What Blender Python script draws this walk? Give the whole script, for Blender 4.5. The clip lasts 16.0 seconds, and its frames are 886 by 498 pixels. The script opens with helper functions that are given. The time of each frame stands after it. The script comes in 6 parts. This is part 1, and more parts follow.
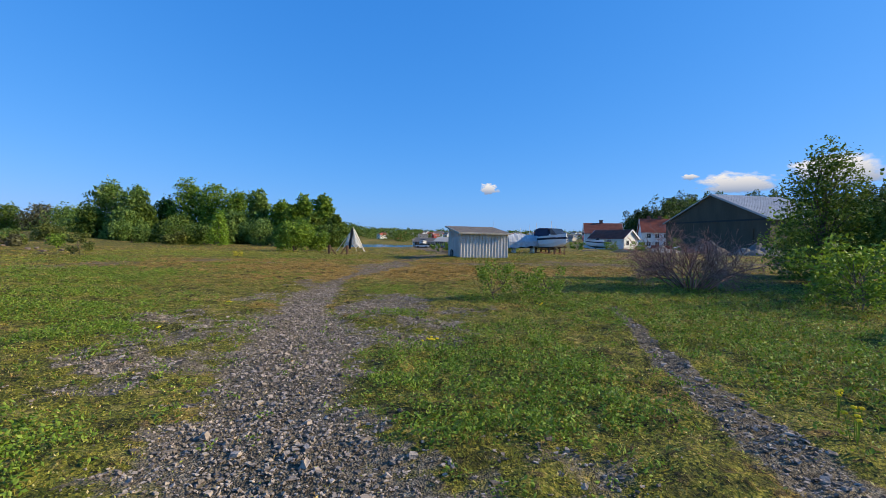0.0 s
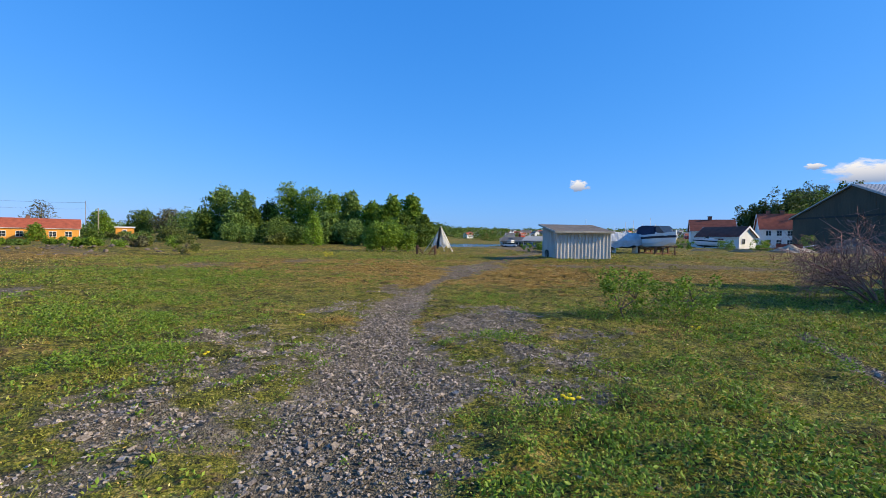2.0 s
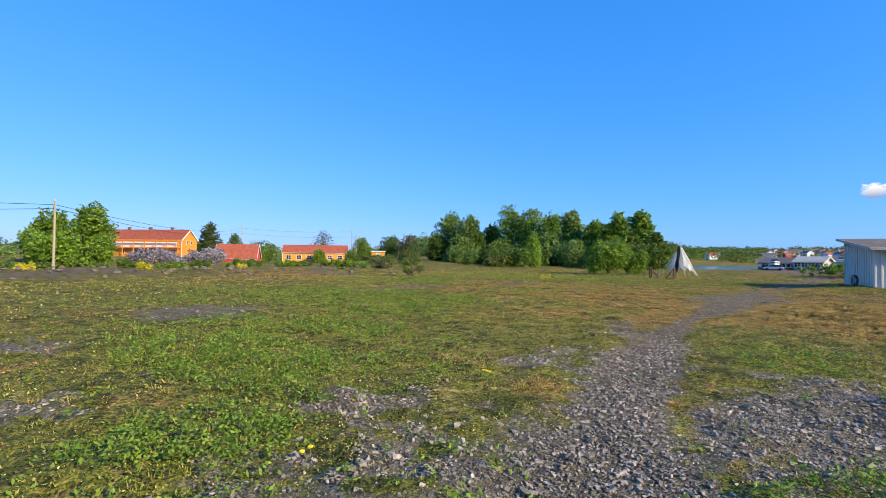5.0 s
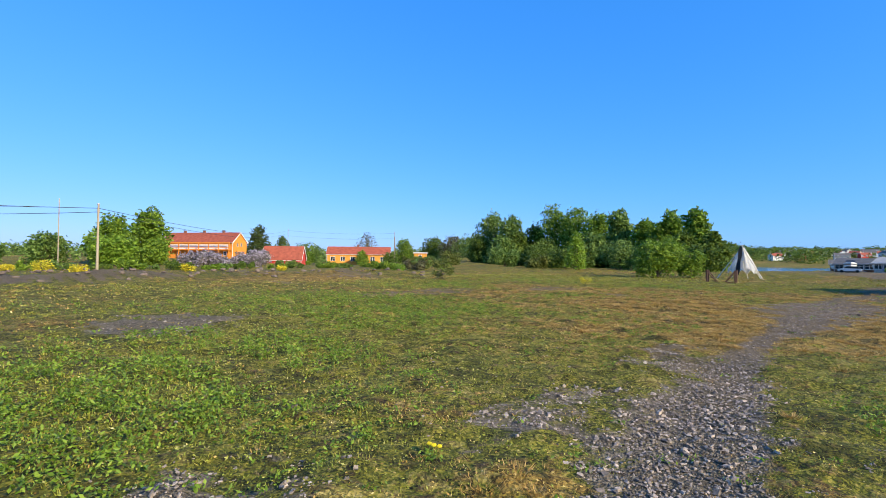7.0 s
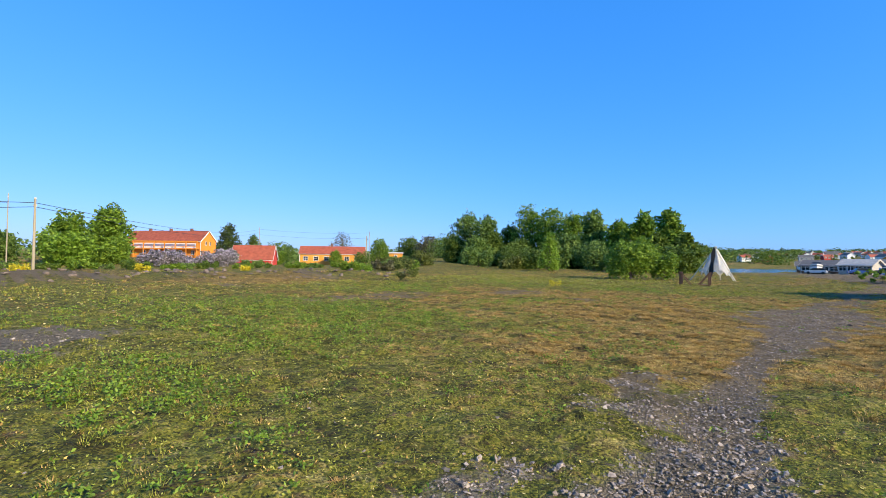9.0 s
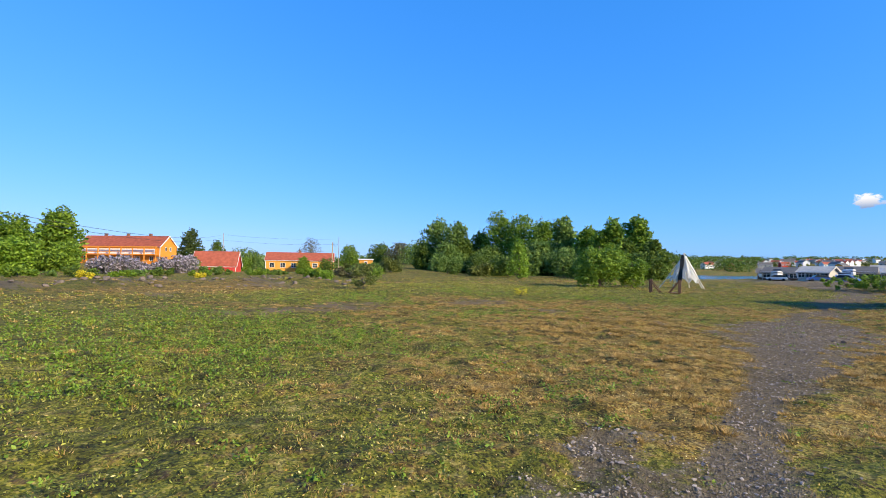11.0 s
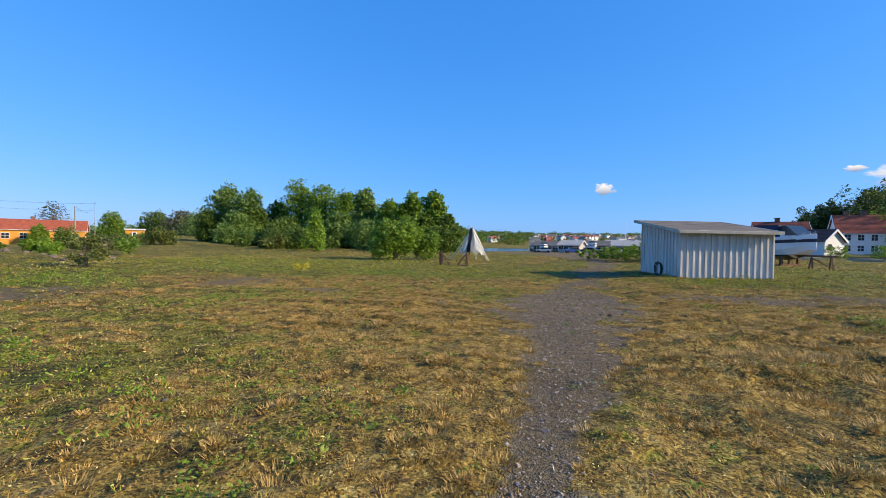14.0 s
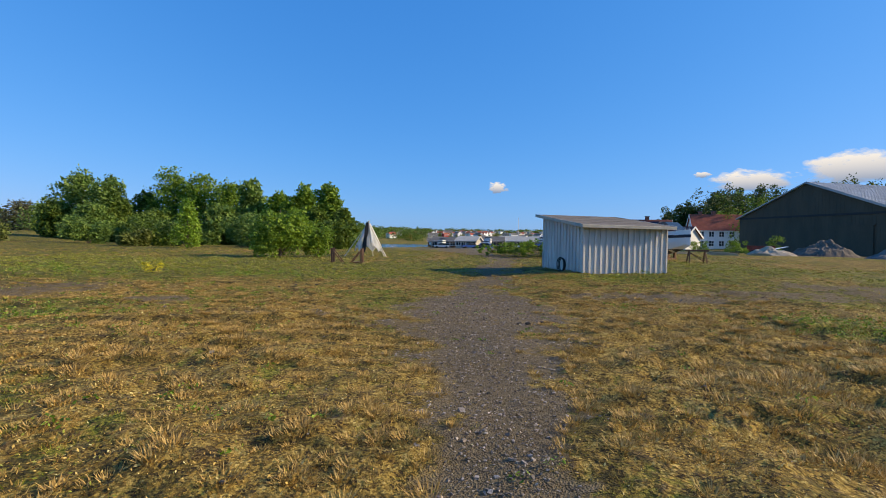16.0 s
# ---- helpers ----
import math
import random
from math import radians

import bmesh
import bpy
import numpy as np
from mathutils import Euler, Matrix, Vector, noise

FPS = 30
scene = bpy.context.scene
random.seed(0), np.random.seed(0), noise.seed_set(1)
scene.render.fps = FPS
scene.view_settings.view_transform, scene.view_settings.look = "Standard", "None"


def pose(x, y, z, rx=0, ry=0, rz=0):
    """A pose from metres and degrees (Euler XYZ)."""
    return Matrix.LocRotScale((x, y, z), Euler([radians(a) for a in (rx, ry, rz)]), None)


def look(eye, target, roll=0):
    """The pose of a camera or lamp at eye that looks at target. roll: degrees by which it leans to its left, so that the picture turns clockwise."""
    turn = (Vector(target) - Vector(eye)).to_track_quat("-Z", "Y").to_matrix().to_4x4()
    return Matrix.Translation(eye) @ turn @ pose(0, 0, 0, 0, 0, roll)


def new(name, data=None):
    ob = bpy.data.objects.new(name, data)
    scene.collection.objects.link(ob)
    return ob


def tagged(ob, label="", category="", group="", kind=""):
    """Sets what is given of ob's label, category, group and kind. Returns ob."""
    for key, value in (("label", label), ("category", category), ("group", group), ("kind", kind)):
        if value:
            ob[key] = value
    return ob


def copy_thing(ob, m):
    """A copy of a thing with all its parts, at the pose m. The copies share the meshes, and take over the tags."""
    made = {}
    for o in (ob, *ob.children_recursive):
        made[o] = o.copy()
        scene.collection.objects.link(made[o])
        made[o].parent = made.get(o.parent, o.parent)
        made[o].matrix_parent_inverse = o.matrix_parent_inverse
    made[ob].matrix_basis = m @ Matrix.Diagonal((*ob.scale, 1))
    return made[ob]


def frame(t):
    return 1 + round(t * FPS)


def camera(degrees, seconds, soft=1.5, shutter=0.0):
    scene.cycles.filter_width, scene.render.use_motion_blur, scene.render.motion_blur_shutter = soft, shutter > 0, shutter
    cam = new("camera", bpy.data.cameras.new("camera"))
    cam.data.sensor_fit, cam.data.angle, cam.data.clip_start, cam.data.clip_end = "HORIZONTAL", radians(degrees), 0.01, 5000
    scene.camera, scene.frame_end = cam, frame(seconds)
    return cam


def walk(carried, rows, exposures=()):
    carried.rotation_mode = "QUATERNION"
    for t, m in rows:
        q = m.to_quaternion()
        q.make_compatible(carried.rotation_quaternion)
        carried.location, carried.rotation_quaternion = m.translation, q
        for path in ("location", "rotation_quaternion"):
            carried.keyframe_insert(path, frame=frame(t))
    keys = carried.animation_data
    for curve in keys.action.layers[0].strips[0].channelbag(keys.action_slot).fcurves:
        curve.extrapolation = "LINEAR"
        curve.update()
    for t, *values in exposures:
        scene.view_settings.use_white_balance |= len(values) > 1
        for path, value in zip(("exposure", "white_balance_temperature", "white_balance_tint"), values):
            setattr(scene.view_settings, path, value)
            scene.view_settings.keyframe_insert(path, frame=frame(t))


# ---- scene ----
cam = camera(87.4, 16.0, soft=0.6)
PATH = [
    (0, (0.098, 1.752, 1.661), (0.042, 3.751, 1.625), 1.2),
    (0.5, (-0.1, 2.34, 1.656), (-0.218, 4.336, 1.621), 1.1),
    (1, (-0.231, 2.936, 1.668), (-0.453, 4.924, 1.648), 1.1),
    (1.5, (-0.346, 3.507, 1.7), (-0.673, 5.48, 1.679), 0.9),
    (2, (-0.509, 4.077, 1.693), (-0.933, 6.031, 1.647), 0.9),
    (2.5, (-0.618, 4.657, 1.699), (-1.153, 6.584, 1.652), 0.9),
    (3, (-0.822, 5.191, 1.682), (-1.539, 7.057, 1.644), 0.9),
    (3.5, (-0.985, 5.729, 1.679), (-1.85, 7.532, 1.657), 0.9),
    (4, (-1.215, 6.227, 1.652), (-2.226, 7.953, 1.648), 0.8),
    (4.5, (-1.506, 6.768, 1.636), (-2.665, 8.397, 1.651), 0.7),
    (5, (-1.724, 7.289, 1.651), (-2.986, 8.84, 1.687), 0.6),
    (5.2, (-1.824, 7.506, 1.655), (-3.124, 9.026, 1.693), 0.5),
    (7.3, (-2.566, 10.231, 1.69), (-3.972, 11.653, 1.73), 0.5),
    (7.5, (-2.647, 10.475, 1.704), (-4.04, 11.91, 1.742), 0.5),
    (8, (-2.782, 11.072, 1.696), (-4.134, 12.546, 1.728), 0.7),
    (8.2, (-2.83, 11.293, 1.721), (-4.156, 12.79, 1.75), 0.7),
    (10.3, (-3.799, 13.526, 1.719), (-5.162, 14.989, 1.786), 0.8),
    (10.5, (-3.841, 13.741, 1.742), (-5.187, 15.218, 1.819), 0.8),
    (11, (-3.943, 14.3, 1.738), (-5.191, 15.861, 1.81), 0.8),
    (11.5, (-3.933, 14.896, 1.724), (-5.036, 16.564, 1.744), 0.9),
    (12, (-3.978, 15.438, 1.706), (-4.929, 17.197, 1.68), 1.0),
    (12.5, (-4.058, 16.017, 1.709), (-4.91, 17.827, 1.674), 1.0),
    (13, (-4.156, 16.551, 1.727), (-4.894, 18.41, 1.688), 1.2),
    (13.5, (-4.308, 17.09, 1.7), (-4.927, 18.992, 1.664), 1.2),
    (14, (-4.375, 17.688, 1.67), (-4.894, 19.62, 1.639), 1.1),
    (14.5, (-4.497, 18.283, 1.64), (-4.908, 20.24, 1.613), 1.0),
    (15, (-4.545, 18.879, 1.615), (-4.858, 20.854, 1.588), 1.0),
    (15.5, (-4.613, 19.475, 1.618), (-4.802, 21.465, 1.583), 1.0),
    (16, (-4.669, 20.087, 1.622), (-4.758, 22.085, 1.582), 1.1),
]
walk(cam, [(t, look(eye, target, roll)) for t, eye, target, roll in PATH],
     exposures=[(0, 0.14, 6600, 10), (2, 0.22, 6500, 10), (5, 0.43, 6400, 10), (10.5, 0.49, 6500, 10), (12.5, 0.42, 6600, 10), (14.5, 0.28, 6800, 10), (16, 0.16, 7150, 10)])

# ---- light ----
SUN_BEARING, SUN_HEIGHT = 90.0, 26.5
world = bpy.data.worlds.new("world")
scene.world = world
world.use_nodes = True
wn = world.node_tree.nodes
sky = wn.new("ShaderNodeTexSky")
sky.sky_type = "NISHITA"
sky.sun_disc = False
sky.sun_elevation, sky.sun_rotation = radians(SUN_HEIGHT), radians(SUN_BEARING)
sky.altitude, sky.air_density, sky.dust_density, sky.ozone_density = 0, 1.0, 0.4, 3.0
wn["Background"].inputs["Strength"].default_value = 0.12
# deepen the clear northern blue, channel by channel
split, join = wn.new("ShaderNodeSeparateColor"), wn.new("ShaderNodeCombineColor")
world.node_tree.links.new(sky.outputs["Color"], split.inputs["Color"])
for k, (power, gain) in enumerate(((1.05, 0.36), (0.55, 1.46), (0.38, 3.85))):
    pw, gn = wn.new("ShaderNodeMath"), wn.new("ShaderNodeMath")
    pw.operation, gn.operation = "POWER", "MULTIPLY"
    pw.inputs[1].default_value, gn.inputs[1].default_value = power, gain
    world.node_tree.links.new(split.outputs[k], pw.inputs[0])
    world.node_tree.links.new(pw.outputs[0], gn.inputs[0])
    world.node_tree.links.new(gn.outputs[0], join.inputs[k])
world.node_tree.links.new(join.outputs["Color"], wn["Background"].inputs["Color"])

sun_data = bpy.data.lights.new("sun", "SUN")
sun_data.energy, sun_data.angle, sun_data.color = 5.0, radians(0.5), (1.0, 0.85, 0.6)
sun = new("sun", sun_data)
sb, sh = radians(SUN_BEARING), radians(SUN_HEIGHT)
sun.matrix_world = look((200 * math.sin(sb) * math.cos(sh), 200 * math.cos(sb) * math.cos(sh), 200 * math.sin(sh)), (0, 0, 0))


# ---- materials ----
def material(name):
    m = bpy.data.materials.new(name)
    m.use_nodes = True
    return m, m.node_tree.nodes, m.node_tree.links, m.node_tree.nodes["Principled BSDF"]


def ramp(n, stops):
    r = n.new("ShaderNodeValToRGB")
    e = r.color_ramp.elements
    while len(e) < len(stops):
        e.new(0.5)
    for k, (p, c) in zip(e, stops):
        k.position, k.color = p, (*c, 1)
    return r


def surface(name, colour, dark=0.75, rough=0.8, scale=3.0, fine=40.0, bump=0.2, metal=0.0, stretch=(1, 1, 1), random_by=0.0):
    """A painted or natural surface: base colour varied at two scales, with fine relief."""
    m, n, l, b = material(name)
    tc = n.new("ShaderNodeTexCoord")
    mp = n.new("ShaderNodeMapping")
    mp.inputs["Scale"].default_value = stretch
    l.new(tc.outputs["Object"], mp.inputs["Vector"])
    big, small = n.new("ShaderNodeTexNoise"), n.new("ShaderNodeTexNoise")
    big.inputs["Scale"].default_value, small.inputs["Scale"].default_value = scale, fine
    big.inputs["Detail"].default_value = 4
    small.inputs["Detail"].default_value = 3
    l.new(mp.outputs["Vector"], big.inputs["Vector"])
    l.new(mp.outputs["Vector"], small.inputs["Vector"])
    add = n.new("ShaderNodeMath")
    add.operation = "MULTIPLY_ADD"
    l.new(small.outputs["Fac"], add.inputs[0])
    add.inputs[1].default_value = 0.5
    l.new(big.outputs["Fac"], add.inputs[2])
    r = ramp(n, [(0.45, tuple(c * dark for c in colour)), (1.0, tuple(min(1, c * (2 - dark)) for c in colour))])
    l.new(add.outputs[0], r.inputs["Fac"])
    out = r.outputs["Color"]
    if random_by:
        info = n.new("ShaderNodeNewGeometry")
        hsv = n.new("ShaderNodeHueSaturation")
        rm = n.new("ShaderNodeMapRange")
        rm.inputs["To Min"].default_value, rm.inputs["To Max"].default_value = 1 - random_by, 1 + random_by
        l.new(info.outputs["Random Per Island"], rm.inputs["Value"])
        l.new(rm.outputs["Result"], hsv.inputs["Value"])
        l.new(out, hsv.inputs["Color"])
        out = hsv.outputs["Color"]
    l.new(out, b.inputs["Base Color"])
    b.inputs["Roughness"].default_value, b.inputs["Metallic"].default_value = rough, metal
    bp = n.new("ShaderNodeBump")
    bp.inputs["Strength"].default_value, bp.inputs["Distance"].default_value = bump, 0.02
    l.new(small.outputs["Fac"], bp.inputs["Height"])
    l.new(bp.outputs["Normal"], b.inputs["Normal"])
    return m


def leafy(name, stops, through_light=0.35, rough=0.55):
    """Foliage: the colour varies from leaf to leaf, and light comes through."""
    m, n, l, b = material(name)
    g = n.new("ShaderNodeNewGeometry")
    r = ramp(n, stops)
    l.new(g.outputs["Random Per Island"], r.inputs["Fac"])
    l.new(r.outputs["Color"], b.inputs["Base Color"])
    b.inputs["Roughness"].default_value = rough
    b.inputs["Specular IOR Level"].default_value = 0.25
    t = n.new("ShaderNodeBsdfTranslucent")
    l.new(r.outputs["Color"], t.inputs["Color"])
    mix = n.new("ShaderNodeMixShader")
    mix.inputs["Fac"].default_value = through_light
    l.new(b.outputs["BSDF"], mix.inputs[1])
    l.new(t.outputs["BSDF"], mix.inputs[2])
    l.new(mix.outputs["Shader"], n["Material Output"].inputs["Surface"])
    return m


M = {}
M["leaf_dark"] = leafy("leaf_dark", [(0.0, (0.064, 0.106, 0.017)), (0.6, (0.126, 0.199, 0.028)), (1.0, (0.216, 0.285, 0.042))])
M["leaf_mid"] = leafy("leaf_mid", [(0.0, (0.094, 0.165, 0.019)), (0.6, (0.188, 0.300, 0.029)), (1.0, (0.319, 0.435, 0.049))])
M["leaf_grey"] = leafy("leaf_grey", [(0.0, (0.085, 0.145, 0.030)), (0.6, (0.165, 0.265, 0.050)), (1.0, (0.285, 0.380, 0.085))])
M["leaf_lime"] = leafy("leaf_lime", [(0.0, (0.13, 0.22, 0.02)), (0.6, (0.22, 0.36, 0.03)), (1.0, (0.34, 0.46, 0.06))])
M["scrub"] = leafy("scrub", [(0.0, (0.080, 0.110, 0.024)), (0.6, (0.160, 0.190, 0.040)), (1.0, (0.270, 0.290, 0.072))])
M["leaf_pine"] = leafy("leaf_pine", [(0.0, (0.034, 0.060, 0.014)), (0.7, (0.080, 0.120, 0.024)), (1.0, (0.140, 0.175, 0.038))], 0.22)
M["leaf_brown"] = leafy("leaf_brown", [(0.0, (0.08, 0.07, 0.04)), (0.7, (0.14, 0.14, 0.06)), (1.0, (0.2, 0.2, 0.09))], 0.15)
M["lilac"] = leafy("lilac", [(0.0, (0.12, 0.13, 0.08)), (0.5, (0.3, 0.26, 0.29)), (1.0, (0.5, 0.44, 0.5))], 0.25)
M["gorse"] = leafy("gorse", [(0.0, (0.3, 0.3, 0.03)), (0.5, (0.7, 0.58, 0.03)), (1.0, (0.85, 0.7, 0.06))], 0.3)
M["petal"] = leafy("petal", [(0.0, (0.8, 0.62, 0.02)), (1.0, (0.95, 0.8, 0.04))], 0.3)
M["grass_green"] = leafy("grass_green", [(0.0, (0.096, 0.107, 0.011)), (0.5, (0.277, 0.285, 0.030)), (1.0, (0.466, 0.408, 0.068))], 0.22)
M["grass_dry"] = leafy("grass_dry", [(0.0, (0.269, 0.164, 0.045)), (0.5, (0.466, 0.286, 0.076)), (1.0, (0.642, 0.432, 0.152))], 0.15)
M["weed"] = leafy("weed", [(0.0, (0.070, 0.122, 0.010)), (0.6, (0.19, 0.30, 0.026)), (1.0, (0.30, 0.40, 0.05))], 0.28, 0.5)
M["litter_green"] = leafy("litter_green", [(0.0, (0.046, 0.059, 0.007)), (0.5, (0.285, 0.316, 0.034)), (0.85, (0.42, 0.42, 0.07)), (1.0, (0.54, 0.46, 0.16))], 0.15)
M["litter_dry"] = leafy("litter_dry", [(0.0, (0.062, 0.033, 0.009)), (0.4, (0.384, 0.228, 0.051)), (0.8, (0.663, 0.444, 0.116)), (1.0, (0.800, 0.685, 0.275))], 0.12)
M["bark"] = surface("bark", (0.13, 0.1, 0.075), 0.5, 0.95, 2, 14, 0.8, stretch=(1, 1, 0.25))
M["birch_bark"] = surface("birch_bark", (0.5, 0.48, 0.43), 0.45, 0.85, 2, 9, 0.5, stretch=(1, 1, 3))
M["twig"] = surface("twig", (0.30, 0.15, 0.11), 0.6, 0.95, 2, 20, 0.5, random_by=0.35)
M["stone"] = surface("stone", (0.27, 0.22, 0.172), 0.45, 0.9, 9, 60, 0.5, random_by=0.6)
M["dark_stone"] = surface("dark_stone", (0.13, 0.1, 0.08), 0.5, 0.9, 9, 60, 0.5)
M["rubble"] = surface("rubble", (0.12, 0.09, 0.068), 0.6, 0.95, 3, 25, 0.6, random_by=0.5)
M["grey_paint"] = surface("grey_paint", (0.60, 0.56, 0.50), 0.78, 0.6, 1.2, 30, 0.15, stretch=(3, 3, 0.5))
M["roof_felt"] = surface("roof_felt", (0.15, 0.125, 0.10), 0.7, 0.95, 1.5, 50, 0.4)
M["trim_grey"] = surface("trim_grey", (0.46, 0.42, 0.35), 0.75, 0.7, 2, 30, 0.2)
M["canvas"] = leafy("canvas", [(0.0, (0.88, 0.87, 0.84)), (1.0, (0.88, 0.87, 0.84))], 0.35, 0.9)
M["opening_black"] = surface("opening_black", (0.015, 0.015, 0.014), 0.6, 0.9, 3, 30, 0.2)
M["pale_wood"] = surface("pale_wood", (0.74, 0.66, 0.53), 0.75, 0.8, 3, 30, 0.3, stretch=(1, 1, 0.15))
M["old_wood"] = surface("old_wood", (0.17, 0.085, 0.045), 0.6, 0.9, 3, 30, 0.4, stretch=(1, 1, 0.2))
M["pole_wood"] = surface("pole_wood", (0.36, 0.3, 0.2), 0.75, 0.9, 2, 25, 0.3, stretch=(1, 1, 0.1))
M["barn_wall"] = surface("barn_wall", (0.08, 0.066, 0.04), 0.75, 0.75, 0.6, 8, 0.2, stretch=(1, 1, 0.3))
M["barn_trim"] = surface("barn_trim", (0.03, 0.03, 0.028), 0.8, 0.7, 1, 10, 0.1)
M["barn_roof"] = surface("barn_roof", (0.4, 0.4, 0.39), 0.8, 0.5, 0.4, 10, 0.1, 0.2)
M["orange_paint"] = surface("orange_paint", (0.72, 0.26, 0.03), 0.85, 0.75, 0.6, 12, 0.15)
M["yellow_paint"] = surface("yellow_paint", (0.7, 0.3, 0.04), 0.85, 0.75, 0.6, 12, 0.15)
M["red_paint"] = surface("red_paint", (0.5, 0.045, 0.03), 0.8, 0.75, 0.6, 12, 0.15)
M["tile_roof"] = surface("tile_roof", (0.34, 0.085, 0.045), 0.7, 0.85, 0.8, 9, 0.4)
M["tile_dark"] = surface("tile_dark", (0.2, 0.06, 0.04), 0.7, 0.85, 0.8, 9, 0.4)
M["tile_grey"] = surface("tile_grey", (0.13, 0.12, 0.105), 0.7, 0.8, 0.8, 9, 0.3)
M["white_paint"] = surface("white_paint", (0.75, 0.75, 0.73), 0.9, 0.65, 0.7, 14, 0.1)
M["chimney_brick"] = surface("chimney_brick", (0.22, 0.1, 0.07), 0.7, 0.9, 2, 14, 0.4)
M["gelcoat"] = surface("gelcoat", (0.78, 0.78, 0.77), 0.93, 0.25, 0.8, 20, 0.03)
M["navy_cloth"] = surface("navy_cloth", (0.02, 0.03, 0.07), 0.7, 0.8, 2, 30, 0.2)
M["dark_blue"] = surface("dark_blue", (0.012, 0.015, 0.035), 0.8, 0.35, 2, 20, 0.05)
M["tarp"] = surface("tarp", (0.46, 0.48, 0.49), 0.75, 0.6, 1.5, 12, 0.5)
M["steel"] = surface("steel", (0.3, 0.3, 0.3), 0.7, 0.5, 3, 30, 0.1, 0.7)
M["rubber"] = surface("rubber", (0.02, 0.02, 0.02), 0.7, 0.85, 3, 30, 0.2)
M["blue_tarp"] = surface("blue_tarp", (0.03, 0.12, 0.42), 0.75, 0.6, 2, 14, 0.4)
M["rust_red"] = surface("rust_red", (0.24, 0.05, 0.03), 0.6, 0.85, 2, 14, 0.3)
M["sand"] = surface("sand", (0.36, 0.29, 0.21), 0.75, 0.95, 1.5, 18, 0.5)
M["grit"] = surface("grit", (0.13, 0.1, 0.075), 0.6, 0.95, 1.5, 14, 0.8)
M["car_white"] = surface("car_white", (0.7, 0.7, 0.68), 0.93, 0.25, 0.8, 20, 0.02)
M["car_blue"] = surface("car_blue", (0.04, 0.1, 0.3), 0.9, 0.25, 0.8, 20, 0.02)
M["wire"] = surface("wire", (0.04, 0.04, 0.04), 0.8, 0.6)

m, n, l, b = material("window_glass")
b.inputs["Base Color"].default_value = (0.03, 0.04, 0.05, 1)
b.inputs["Roughness"].default_value = 0.06
M["glass"] = m

m, n, l, b = material("sea")
b.inputs["Base Color"].default_value = (0.012, 0.035, 0.06, 1)
b.inputs["Roughness"].default_value = 0.12
nz, bp = n.new("ShaderNodeTexNoise"), n.new("ShaderNodeBump")
nz.inputs["Scale"].default_value, bp.inputs["Strength"].default_value, bp.inputs["Distance"].default_value = 0.6, 0.6, 0.3
tc = n.new("ShaderNodeTexCoord")
l.new(tc.outputs["Object"], nz.inputs["Vector"])
l.new(nz.outputs["Fac"], bp.inputs["Height"])
l.new(bp.outputs["Normal"], b.inputs["Normal"])
M["sea"] = m


